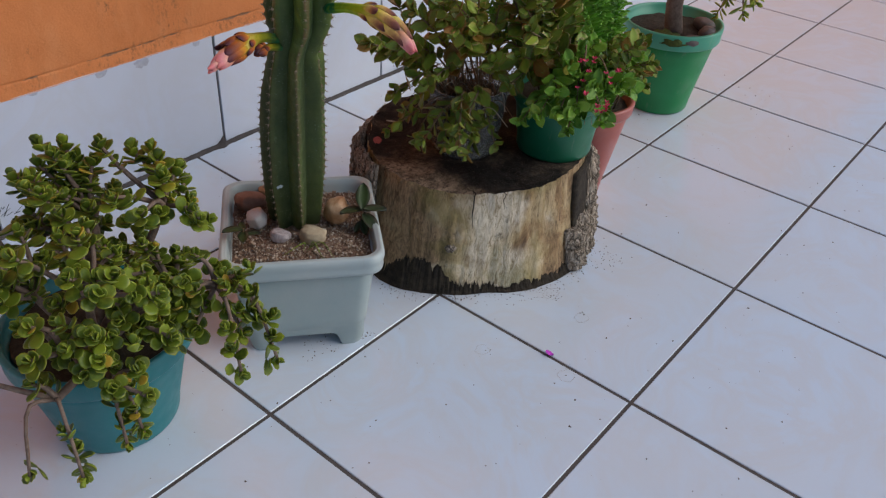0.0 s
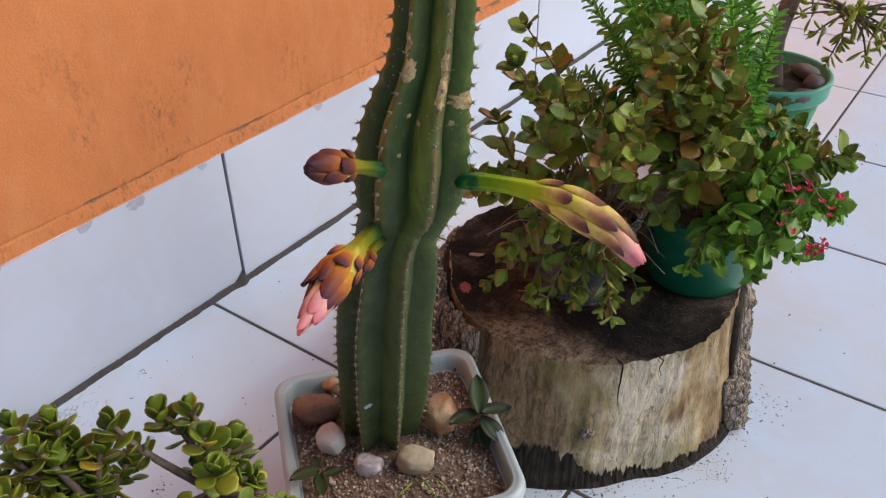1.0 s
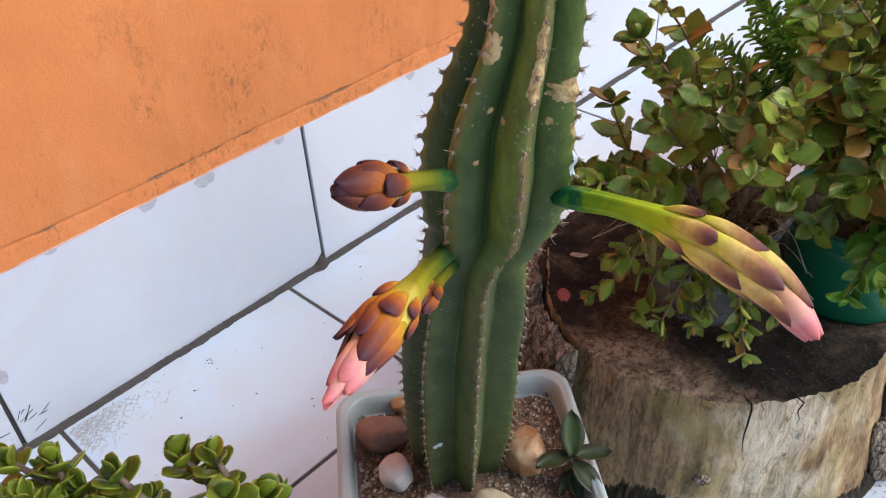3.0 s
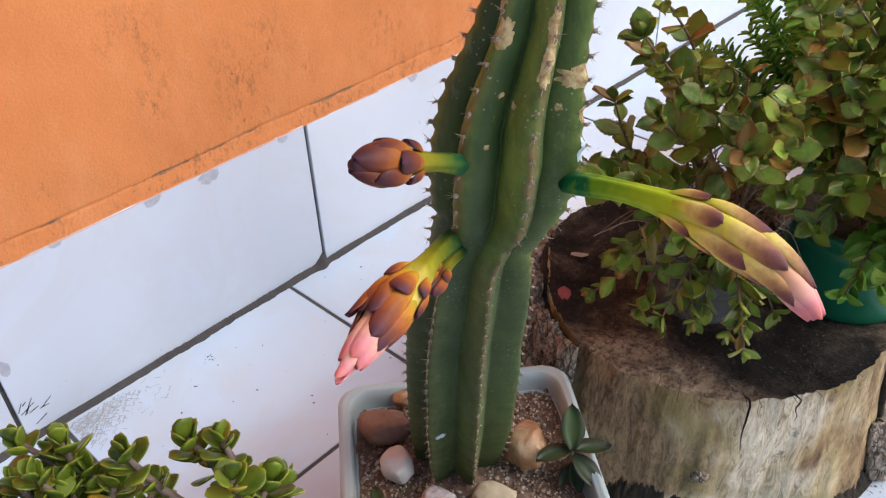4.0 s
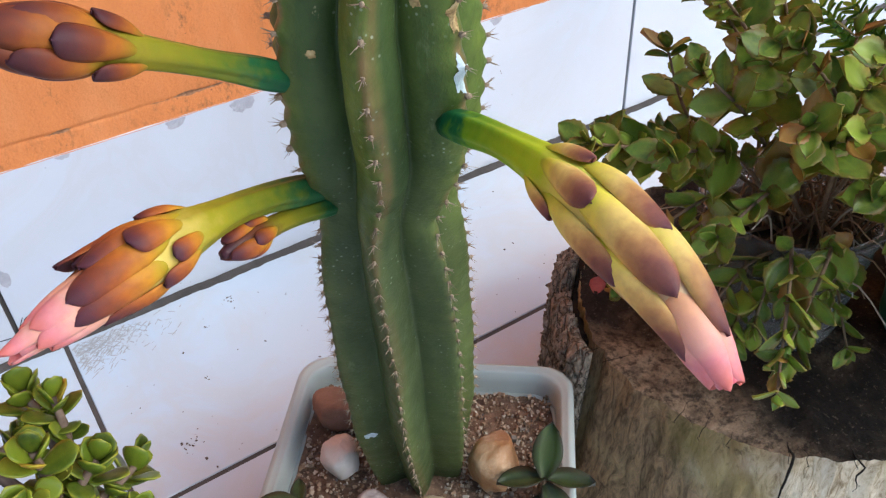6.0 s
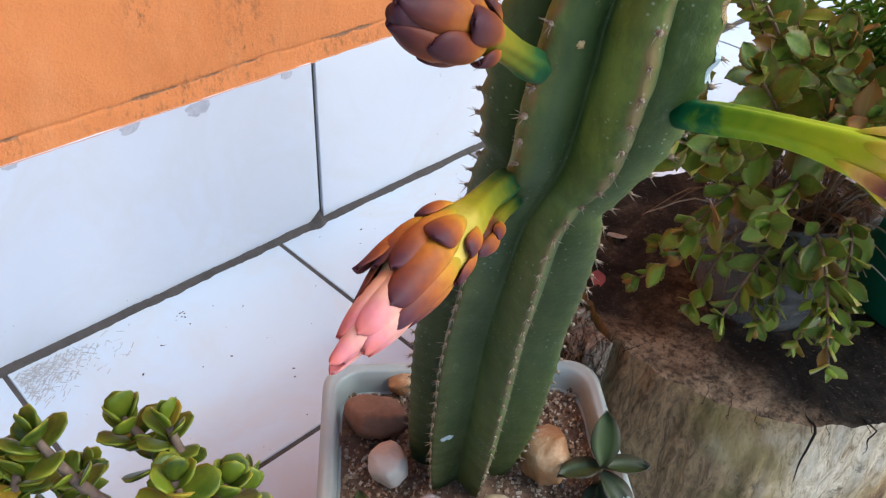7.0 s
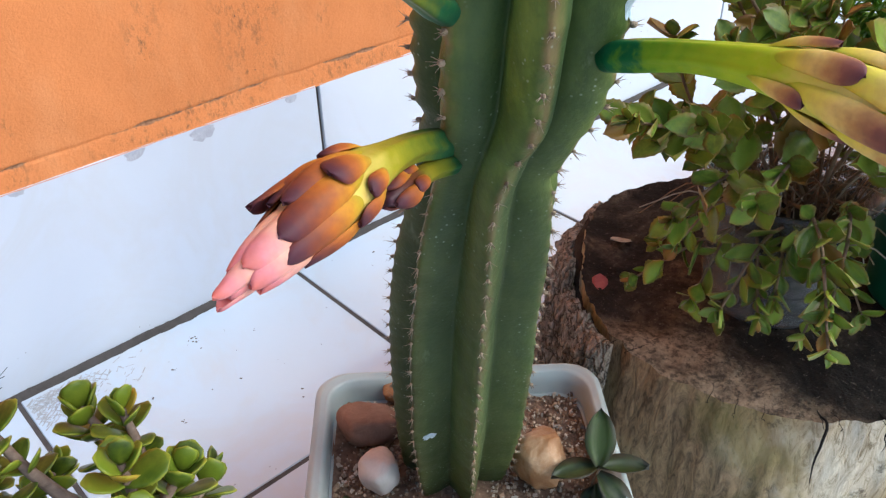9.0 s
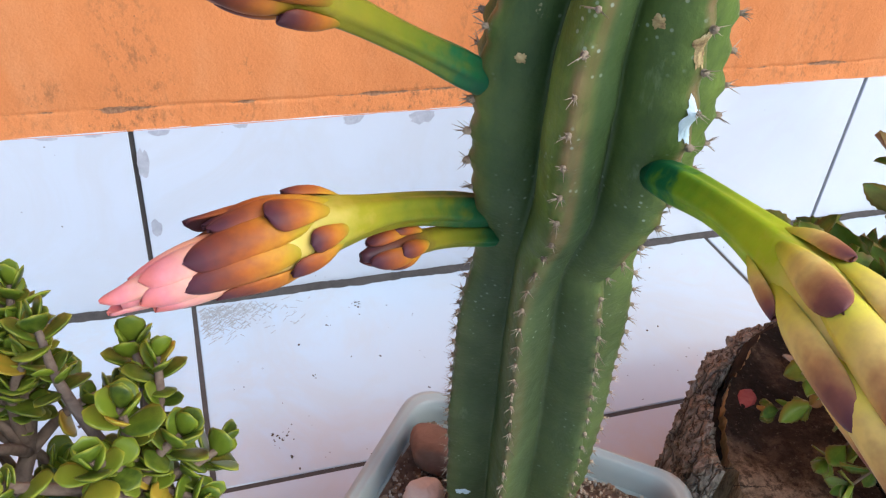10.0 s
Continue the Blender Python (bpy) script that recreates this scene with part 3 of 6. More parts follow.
def plaster_skin():
    """The painted face and the sloping fillet over the tile tops, uneven by hand."""
    xs = np.concatenate([np.arange(-3.6, -1.2, 0.08), np.arange(-1.2, 2.2, 0.009), np.arange(2.2, 10.401, 0.08)])
    heights = [0.0, 0.002, 0.005, 0.009, 0.012, 0.014, 0.016, 0.018, 0.020, 0.022, 0.024, 0.0255, 0.027, 0.0285, 0.030, 0.0315, 0.033, 0.0345, 0.036, 0.038, 0.041, 0.045, 0.050, 0.062, 0.075, 0.09] + [0.105 + 0.015 * k for k in range(32)] + [0.65, 0.8, 1.1, 1.7, 2.405]
    blots = ((-0.165, 0.425, 0.016, 0.030, 1.0), (-0.145, 0.49, 0.022, 0.05, 0.7), (-0.185, 0.55, 0.05, 0.03, 0.6), (-0.014, 0.39, 0.035, 0.045, 0.7), (-0.03, 0.44, 0.03, 0.04, 0.55), (0.04, 0.45, 0.04, 0.05, 0.7), (0.124, 0.392, 0.010, 0.024, 1.2), (0.0, 0.345, 0.05, 0.015, 0.8), (-0.345, 0.37, 0.012, 0.020, 0.9), (-0.595, 0.35, 0.03, 0.02, 0.8), (0.30, 0.40, 0.05, 0.05, 0.6), (0.55, 0.38, 0.06, 0.05, 0.6), (-0.12, 0.325, 0.04, 0.008, 0.8))
    vs, chip, stain = [], [], []
    for x in xs:
        e = noise.noise(Vector((x * 9, 0.3, 0))) * 0.003 + noise.noise(Vector((x * 40, 4.1, 0))) * 0.0016
        lip = 0.031 + 0.006 * noise.noise(Vector((x * 3.1, 9.2, 0))) + 0.003 * noise.noise(Vector((x * 21, 1.2, 0)))
        for h in heights:
            z = TILE_TOP - 0.0032 + abs(e) * max(0, 1 - h / 0.02) + h
            k = min(1.0, h / lip)
            y = -0.0002 + (WALL_Y - 0.0013) * (1 - (1 - k) ** 1.4) if k < 1 else WALL_Y - 0.0015
            y += 0.0024 * math.exp(-((h - lip) / 0.0024) ** 2) * (0.6 + 0.8 * noise.noise(Vector((x * 17, 2.2, 4.0))))
            y += 0.0022 * noise.fractal(Vector((x * 14, z * 14, 2.0)), 0.8, 2, 4) * min(1, h / 0.012)
            c = noise.fractal(Vector((x * 9.0, z * 3, 7.0)), 0.8, 2, 5) * 1.3 + 0.30 * noise.noise(Vector((x * 60, z * 90, 1.0)))
            seam = math.exp(-((h - lip) / (0.0016 + 0.0036 * max(0.0, c))) ** 2)
            vs.append((x, y, z))
            stain.append(min(1.0, (0.55 + 0.5 * c) * (h < lip) * (h > 0.003) + sum(w * math.exp(-((x - bx) / sx) ** 2 - ((z - bz) / sz) ** 2) for bx, bz, sx, sz, w in blots)))
            chip.append(max(0.0, seam * (0.56 + 0.75 * c)))
    n = len(heights)
    fs = [(i * n + j, (i + 1) * n + j, (i + 1) * n + j + 1, i * n + j + 1) for i in range(len(xs) - 1) for j in range(n - 1)]
    return mesh_of("plaster", vs, fs, PLASTER, {"chip": chip, "stain": stain})


under(wall, "plaster", plaster_skin(), label="orange plaster with a chipped sloping lip")
v, f, _ = block(-3.2, 10.3, 0.0065, WALL_Y + 0.02, -0.02, TILE_TOP - 0.004)
under(wall, "tile_bed", mesh_of("tile_bed", v, f, BASE_GROUT, smooth=False), label="grey cement behind the skirting tiles")


def base_strip():
    """The uneven cement bead where the wall meets the floor."""
    loops = []
    for x in np.concatenate([np.arange(-3.2, -0.8, 0.02), np.arange(-0.8, 1.6, 0.005), np.arange(1.6, 10.3, 0.02)]):
        w = 0.0120 + 0.003 * noise.noise(Vector((x * 13, 0, 5))) + 0.002 * noise.noise(Vector((x * 55, 0, 5)))
        w += 0.007 * math.exp(-((x - 0.078) / 0.014) ** 2) + 0.0015 * noise.noise(Vector((x * 140, 1, 5)))
        h = 0.006 + 0.002 * noise.noise(Vector((x * 17, 3, 5))) + (0.021 * max(0.0, 1 - (0.0925 - x) / 0.027) ** 1.4 if x < 0.0925 else 0.0) + 0.0015 * noise.noise(Vector((x * 120, 7, 5)))
        loops.append([(x, 0.008, h + 0.001), (x, -0.001, h), (x, -w * 0.6, h * 0.45), (x, -w, 0.0012), (x, -w - 0.001, -0.004)])
    v, f = rings(loops, closed=False)
    return mesh_of("baseboard", v, f, BASE_GROUT)


alone("baseboard", base_strip(), "dark cement joint between skirting and floor", "joint", kind="structure")

# ---- the tree stump ----
STUMP = Vector((0.2, -0.70, 0))
STUMP_H = 0.235


R_ANG = np.array((0, 30, 60, 80, 95, 105, 117, 130, 156, 180, 212, 240, 260, 276, 297, 310, 325, 345, 360.0))
R_TOP = np.array((0.275, 0.262, 0.245, 0.243, 0.232, 0.216, 0.205, 0.199, 0.204, 0.206, 0.212, 0.217, 0.226, 0.234, 0.252, 0.268, 0.278, 0.28, 0.275))
F_ANG = np.array((0, 100, 150, 172, 186, 205, 233, 250, 262, 280, 296, 320, 360.0))
F_OUT = np.array((0.02, 0.012, 0.018, 0.034, 0.036, 0.014, -0.002, 0.012, 0.022, 0.030, 0.030, 0.02, 0.02))


def stump_r(a):
    """The sawn outline's radius by the angle in degrees."""
    r = float(np.mean([np.interp((a + d) % 360, R_ANG, R_TOP) for d in (-8, -4, 0, 4, 8)]))
    t = math.radians(a)
    return r + 0.003 * noise.noise(Vector((math.cos(t) * 5, math.sin(t) * 5, 0.2)))


def stump_side(a, z):
    """The radius lower down, where the roots spread."""
    out = float(np.mean([np.interp((a + d) % 360, F_ANG, F_OUT) for d in (-6, 0, 6)]))
    k = max(0.0, 1 - z / STUMP_H)
    return stump_r(a) + out * (0.25 * k + 0.75 * k * k)


def build_stump():
    st = thing("tree_stump", "weathered tree stump with peeling bark and a dark sawn top", "tree stump", STUMP)
    n, rows = 300, 34
    loops = []
    for i in range(rows + 1):
        z = STUMP_H * i / rows
        loop = []
        for j in range(n):
            a = 2 * math.pi * j / n
            r = stump_side(math.degrees(a), z) - 0.002 * (i / rows) ** 8
            r += 0.0045 * noise.fractal(Vector((math.cos(a) * 9, math.sin(a) * 9, z * 3)), 0.8, 2, 4)
            r += 0.004 * noise.noise(Vector((math.cos(a) * 3, math.sin(a) * 3, z * 8))) + 0.0016 * noise.fractal(Vector((math.cos(a) * 34, math.sin(a) * 34, z * 14)), 0.8, 2, 4)
            worn = math.exp(-((math.degrees(a) - 206) / 20) ** 2)
            r -= 0.016 * worn * (i / rows) ** 5
            loop.append((STUMP.x + r * math.cos(a), STUMP.y + r * math.sin(a), z - 0.010 * worn * (i / rows) ** 3 + (0.003 * noise.noise(Vector((math.cos(a) * 5, math.sin(a) * 5, 0))) if i == rows else 0)))
        loops.append(loop)
    v, f = rings(loops)
    pale = []
    for q in v:
        a = math.degrees(math.atan2(q[1] - STUMP.y, q[0] - STUMP.x)) % 360
        g = 1.25 * math.exp(-((a - 238) / 19) ** 2) - 1.3 * math.exp(-((a - 194) / 24) ** 2) - 0.7 * math.exp(-((a - 290) / 24) ** 2) - 0.15
        pale.append(min(1, max(0, 0.5 + 0.5 * g + 0.5 * noise.fractal(Vector(q) * 11, 0.8, 2, 5))))
    under(st, "trunk", mesh_of("trunk", v, f, TRUNK, {"pale": pale}))
    top, loops2, edge = loops[-1], [], []
    for k in range(15):
        s = 1 - k / 15
        loop = []
        for j, (x, y, z) in enumerate(top):
            a = 2 * math.pi * j / n
            px, py = STUMP.x + (x - STUMP.x) * s, STUMP.y + (y - STUMP.y) * s
            dz = 0.0035 * noise.fractal(Vector((px * 26, py * 26, 3)), 0.8, 2, 4) - 0.008 * (1 - s) ** 0.5
            loop.append((STUMP.x + (x - STUMP.x) * s, STUMP.y + (y - STUMP.y) * s, STUMP_H + (z - STUMP_H) * s ** 6 + (dz if k else 0.0)))
            edge.append(s - 0.36 + 0.62 * math.exp(-((math.degrees(a) - 190) / 34) ** 2))
        loops2.append(loop)
    v, f = rings(loops2, True, False, True)
    under(st, "cut_face", mesh_of("cut_face", v, f, CUT, {"edge": edge}), label="dark damp sawn wood with fine cracks")
    # cracks run in from the edge and down the side
    for ang, inward, down, wide in ((224.5, 0.022, 0.075, 0.0012), (240, 0.02, 0.035, 0.0008), (203, 0.03, 0.01, 0.0003), (247, 0.025, 0.004, 0.0003), (259, 0.02, 0.003, 0.0003), (224, 0.02, 0.004, 0.0003), (239, 0.018, 0.004, 0.0003), (228, 0.022, 0.003, 0.0003), (252, 0.022, 0.003, 0.0003), (264, 0.02, 0.003, 0.0003), (196, 0.03, 0.002, 0.0003), (210, 0.02, 0.003, 0.0003), (170, 0.05, 0.0, 0.0003), (164, 0.045, 0.0, 0.0003)):
        pts = []
        steps = 12
        for k in range(steps + 1):
            u = k / steps
            a = math.radians(ang + 1.2 * noise.noise(Vector((ang, u * 5, 0))))
            R = stump_r(math.degrees(a))
            if u < 0.5:
                r, z = R - inward * (1 - u * 2), STUMP_H + 0.0012 - 0.008 * min(1, (1 - u * 2) * inward / R) ** 0.5
            else:
                r, z = R + 0.004, STUMP_H - down * (u * 2 - 1)
            pts.append((STUMP.x + r * math.cos(a), STUMP.y + r * math.sin(a), z))
        w = [wide * (0.2 + math.sin(math.pi * min(0.98, k / steps))) for k in range(steps + 1)]
        v, f, a_ = tube(pts, w, 5)
        under(st, "crack", mesh_of("crack", v, f, CRACK))
    # a knot on the pale side
    a = math.radians(214)
    kr = stump_side(214, 0.1) + 0.002
    v, f, a_ = lump((0.011, 0.006, 0.009), 3, 0.5, 2.5, n=8)
    under(st, "knot", mesh_of("knot", v, f, BARK), pose(STUMP.x + kr * math.cos(a), STUMP.y + kr * math.sin(a), 0.098, 0, 0, 214 + 90))
    # bark: a dark shell, and rough slabs on it
    def shell(a0, a1, z1, out, seed, m):
        loops = []
        for i in range(m + 1):
            a = a0 + (a1 - a0) * i / m
            t = math.radians(a)
            loop = []
            for k in range(9):
                z = max(0.0008, z1 * k / 8)
                r = stump_side(a, z) + out + 0.004 * noise.fractal(Vector((t * 6, z * 30, seed)), 0.8, 2, 3)
                loop.append((STUMP.x + r * math.cos(t), STUMP.y + r * math.sin(t), z))
            for z in (z1, 0.0008):
                r = stump_side(a, z) - 0.006
                loop.append((STUMP.x + r * math.cos(t), STUMP.y + r * math.sin(t), z))
            loops.append(loop)
        return rings(loops, True, True, True)

    v, f = shell(-74, 156, STUMP_H - 0.016, 0.008, 2.0, 70)
    under(st, "inner_bark", mesh_of("inner_bark", v, f, ROT), label="dark inner bark")
    r2 = random.Random(5)
    a = -80.0
    while a < 156:
        width = r2.uniform(7, 14)
        parts = r2.choice((1, 1, 2))
        z = 0.0
        crown = STUMP_H + r2.uniform(-0.022, 0.010)
        if a < -68:
            crown *= 0.45
        elif a < -58:
            crown *= 0.8
        for q in range(parts):
            z1 = crown if q == parts - 1 else crown * r2.uniform(0.4, 0.6)
            thick = r2.uniform(0.013, 0.021) + (0.004 if 55 < a < 125 else 0.008 if a < -30 else 0.0)
            gap = 0.004 + (0.011 if a > 85 else 0.0)
            nx, nz = max(10, int(width * 2.2)), max(10, int((z1 - z) / 0.0036))
            loops = []
            for i in range(nx + 1):
                u = i / nx
                loop = []
                for k in range(nz + 1):
                    w = k / nz
                    jag = 0.010 * noise.noise(Vector((a + u * 4, q + 0.5, 7.0)))
                    zz = max(0.0008, z + 0.0015 + (z1 - z - 0.003) * w + jag * (w if q == parts - 1 else 0))
                    aa = a + width * (0.02 + 0.96 * u) + 2.2 * noise.noise(Vector((zz * 22, a, u * 2)))
                    t = math.radians(aa)
                    rim = min(1.0, 6 * min(u, 1 - u) + 0.02) * min(1.0, 7 * min(w, 1 - w) + 0.25)
                    ridge = 1 - abs(noise.noise(Vector((aa * 0.42, zz * 17, 3.0)))) * 2.2
                    ridge += 0.6 * (1 - abs(noise.noise(Vector((aa * 0.95, zz * 42, 8.0)))) * 2.5)
                    rr = stump_side(aa, zz) + gap + thick * rim * (0.50 + 0.42 * ridge) + 0.0042 * noise.fractal(Vector((aa * 1.2, zz * 110, 5)), 0.7, 2, 4)
                    loop.append((STUMP.x + rr * math.cos(t), STUMP.y + rr * math.sin(t), zz))
                aa = a + width * (0.02 + 0.96 * u)
                t = math.radians(aa)
                for zz in (loop[-1][2], z + 0.001):
                    rr = stump_side(aa, zz) + gap * 0.6
                    loop.append((STUMP.x + rr * math.cos(t), STUMP.y + rr * math.sin(t), zz))
                loops.append(loop)
            v, f = rings(loops, True, True, True)
            under(st, "bark_plate", mesh_of("bark_plate", v, f, BARK))
            z = z1
        a += width
    # rot at the foot, with a ragged upper edge
    loops = []
    for j in range(421):
        a = math.radians(150 + 145 * j / 420)
        R = 0.0
        h = 0.008 + 0.022 * (0.5 + noise.fractal(Vector((a * 3.2, 0, 1)), 0.9, 2, 4)) + 0.055 * math.exp(-((math.degrees(a) - 196) / 17) ** 2)
        h += 0.012 * noise.noise(Vector((a * 34, 2, 2))) + 0.016 * max(0.0, noise.noise(Vector((a * 85, 5, 2)))) + 0.006 * noise.noise(Vector((a * 190, 1, 2)))
        h = max(h, 0.006)
        loop = []
        for z, o in ((0.0006, 0.010), (0.004, 0.0075), (h * 0.5, 0.0045), (h * 0.8, 0.0024), (h, -0.003)):
            rr = stump_side(math.degrees(a), z) + o + 0.004 * noise.fractal(Vector((a * 30, z * 90, 6)), 0.7, 2, 3) * (z > 0.001)
            loop.append((STUMP.x + rr * math.cos(a), STUMP.y + rr * math.sin(a), z))
        loops.append(loop)
    v, f = rings(loops, False)
    under(st, "rotten_foot", mesh_of("rotten_foot", v, f, ROT), label="black rotten wood at the foot")


build_stump()


# ---- pots ----
def round_pot(name, label, at, r0, r1, h, rim_h, rim_out, mat, rim_mat, soil_mat, soil_z, wall_t=0.004):
    pot = thing(name, label, "flower pot", at)
    x, y, z = at
    T = Matrix.Translation(at)
    body = [(r0 - 0.012, 0.004), (r0 - 0.006, 0.0), (r0 - 0.001, 0.002), (r0 + 0.002, 0.008)]
    for k in range(1, 8):
        u = k / 7
        body.append((r0 + (r1 - rim_out - r0) * u, 0.008 + (h - rim_h - 0.008) * u))
    body += [(r1 - rim_out - wall_t, h - rim_h + 0.002), (r1 - rim_out - wall_t - 0.004, soil_z - 0.01)]
    v, f, a = lathe(body)
    under(pot, "body", mesh_of("body", v, f, mat), T)
    rim = [(r1 - rim_out - 0.001, h - rim_h - 0.003), (r1 - 0.003, h - rim_h), (r1 - 0.0005, h - rim_h + 0.004), (r1, h - rim_h * 0.5), (r1 + 0.002, h - 0.006), (r1 + 0.001, h - 0.0015),
           (r1 - 0.003, h), (r1 - 0.007, h - 0.001), (r1 - 0.010, h - 0.006), (r1 - rim_out - wall_t, h - rim_h), (r1 - rim_out - wall_t - 0.004, soil_z - 0.012)]
    v, f, a = lathe(rim)
    under(pot, "rim", mesh_of("rim", v, f, rim_mat), T)
    R = r1 - rim_out - wall_t - 0.001
    loops = []
    for k in range(9):
        s = 1 - k / 9
        loops.append([(R * s * math.cos(t), R * s * math.sin(t), soil_z + 0.006 * noise.fractal(Vector((x + R * s * math.cos(t) * 30, y + R * s * math.sin(t) * 30, 1)), 0.8, 2, 3)) for t in np.linspace(0, 2 * math.pi, 40, endpoint=False)])
    v, f = rings(loops, True, False, True)
    under(pot, "soil", mesh_of("soil", v, f, soil_mat), T, "potting soil")
    return pot


round_pot("flower_pot", "round teal plastic flower pot with a wide rim", (-0.615, -0.62, 0), 0.098, 0.145, 0.205, 0.040, 0.012, POT_TEAL, POT_TEAL, DARK_SOIL, 0.185)
round_pot("flower_pot", "dark green plastic pot standing on the stump", (0.325, -0.845, STUMP_H - 0.004), 0.077, 0.098, 0.135, 0.022, 0.007, POT_DARK, POT_DARK, DARK_SOIL, 0.118)
round_pot("flower_pot", "green plastic pot with a pale green rim", (1.160, -0.698, 0), 0.088, 0.140, 0.260, 0.045, 0.012, POT_GREEN, POT_MINT, DARK_SOIL, 0.232)
round_pot("flower_pot", "faded terracotta-pink plastic pot behind the stump", (0.56, -0.80, 0), 0.046, 0.094, 0.255, 0.03, 0.008, POT_PINK, POT_PINK, DARK_SOIL, 0.235)


def clear_pot():
    at = (0.195, -0.705, STUMP_H - 0.006)
    pot = thing("plastic_tub", "clear ribbed plastic tub holding soil on the stump", "flower pot", at)
    T = Matrix.Translation(at)
    prof = [(0.060, 0.002), (0.066, 0.0)]
    for k in range(25):
        u = k / 24
        prof.append((0.067 + 0.018 * u + 0.0016 * math.sin(k * math.pi / 2), 0.004 + 0.14 * u))
    prof += [(0.092, 0.146), (0.093, 0.149), (0.091, 0.151), (0.084, 0.149), (0.066, 0.006)]
    v, f, a = lathe(prof, 56)
    under(pot, "tub", mesh_of("tub", v, f, CLEAR), T)
    v, f, a = lathe([(0.02, 0.005), (0.062, 0.006), (0.074, 0.09), (0.076, 0.115), (0.05, 0.122), (0.012, 0.124)], 40)
    under(pot, "soil", mesh_of("soil", v, f, DARK_SOIL), T, "dark soil inside the tub")


clear_pot()

# ---- the square pot ----
PC, PROT = Vector((-0.225, -0.6585, 0)), 50.0


def square_loop(half, z, sharp=0.22, n=26, feet=False):
    """A rounded square; feet: lifted between the corners."""
    half *= 1.084
    rad = half * sharp
    pts = []
    for side in range(4):
        q = math.radians(90 * side)
        for k in range(n):
            s = -1 + 2 * k / n
            if abs(s) > 1 - sharp:
                over = (abs(s) - (1 - sharp)) / sharp * math.pi / 4
                px = math.copysign(half - rad + rad * math.sin(over), s)
                py = -(half - rad + rad * math.cos(over))
            else:
                px, py = s * half, -half
            zz = z
            if feet:
                g = abs(s)
                zz = z + 0.030 * (1.0 if g < 0.52 else max(0.0, 1 - (g - 0.52) / 0.09))
            pts.append((px * math.cos(q) - py * math.sin(q), px * math.sin(q) + py * math.cos(q), zz))
    return pts


def square_pot():
    T = pose(PC.x, PC.y, 0, 0, 0, PROT + 90)
    pot = thing("square_pot", "faded grey-blue square plastic pot with small feet", "flower pot", (PC.x, PC.y, 0))
    outer = [square_loop(0.0955, 0.0, feet=True), square_loop(0.097, 0.006, feet=True), square_loop(0.0985, 0.014, feet=True), square_loop(0.100, 0.050), square_loop(0.1025, 0.054), square_loop(0.104, 0.07), square_loop(0.112, 0.15), square_loop(0.1165, 0.196), square_loop(0.113, 0.198), square_loop(0.108, 0.17)]
    v, f = rings(outer)
    under(pot, "body", mesh_of("body", v, f, POT_GREY), T)
    # the inside of the foot: a floor a little above the gaps
    v, f = rings([square_loop(0.0945, 0.001, feet=True), square_loop(0.094, 0.032), square_loop(0.05, 0.033)], True, False, True)
    under(pot, "underside", mesh_of("underside", v, f, POT_GREY), T)
    rim = [square_loop(0.117, 0.188), square_loop(0.1265, 0.187), square_loop(0.1285, 0.189), square_loop(0.1295, 0.196), square_loop(0.1285, 0.203), square_loop(0.1295, 0.206), square_loop(0.131, 0.214), square_loop(0.1305, 0.221), square_loop(0.1275, 0.2245), square_loop(0.1240, 0.2255), square_loop(0.1225, 0.2235), square_loop(0.1205, 0.2245), square_loop(0.1180, 0.222), square_loop(0.1165, 0.210), square_loop(0.114, 0.18)]
    v, f = rings(rim)
    under(pot, "rim", mesh_of("rim", v, f, POT_RIM), T, "pale grooved rim")
    loops = []
    for k in range(14):
        s = 1 - k / 14
        loops.append([(x * s, y * s, 0.196 + 0.006 * (1 - s) + 0.004 * noise.fractal(Vector((x * s * 25, y * s * 25, 3)), 0.8, 2, 4)) for x, y, _ in square_loop(0.1145, 0)])
    v, f = rings(loops, True, False, True)
    under(pot, "soil", mesh_of("soil", v, f, SOIL), T, "sandy reddish soil")
    return T


POT_POSE = square_pot()


def gravel():
    r = random.Random(3)
    shapes = []
    cube = np.array([(-1, -1, -1), (1, -1, -1), (1, 1, -1), (-1, 1, -1), (-1, -1, 1), (1, -1, 1), (1, 1, 1), (-1, 1, 1)], float) * 0.62
    fs = [(3, 2, 1, 0), (0, 1, 5, 4), (1, 2, 6, 5), (2, 3, 7, 6), (3, 0, 4, 7), (4, 5, 6, 7)]
    for _ in range(4200):
        x, y = r.uniform(-0.119, 0.119), r.uniform(-0.119, 0.119)
        s = r.choice((0.0008, 0.0010, 0.0013, 0.0017, 0.0022)) * r.uniform(0.8, 1.3)
        if r.random() < 0.012:
            s *= 1.8
        m = POT_POSE @ pose(x, y, 0.200 + 0.004 * noise.fractal(Vector((x * 25, y * 25, 3)), 0.8, 2, 4) + s * 0.2, r.uniform(0, 90), r.uniform(0, 90), r.uniform(0, 360)) @ Matrix.Diagonal((s * r.uniform(0.8, 1.4), s, s * 0.8, 1))
        jig = cube * (1 + 0.35 * np.array([[r.uniform(-1, 1)] for _k in range(8)]))
        shapes.append(moved((jig, fs, {}), m))
    v, f, a = join(shapes)
    v, m = centred(v)
    alone("gravel", mesh_of("gravel", v, f, GRAVEL, smooth=False), "coarse reddish-brown sand and gravel in the pot", "gravel", m, kind="stuff")


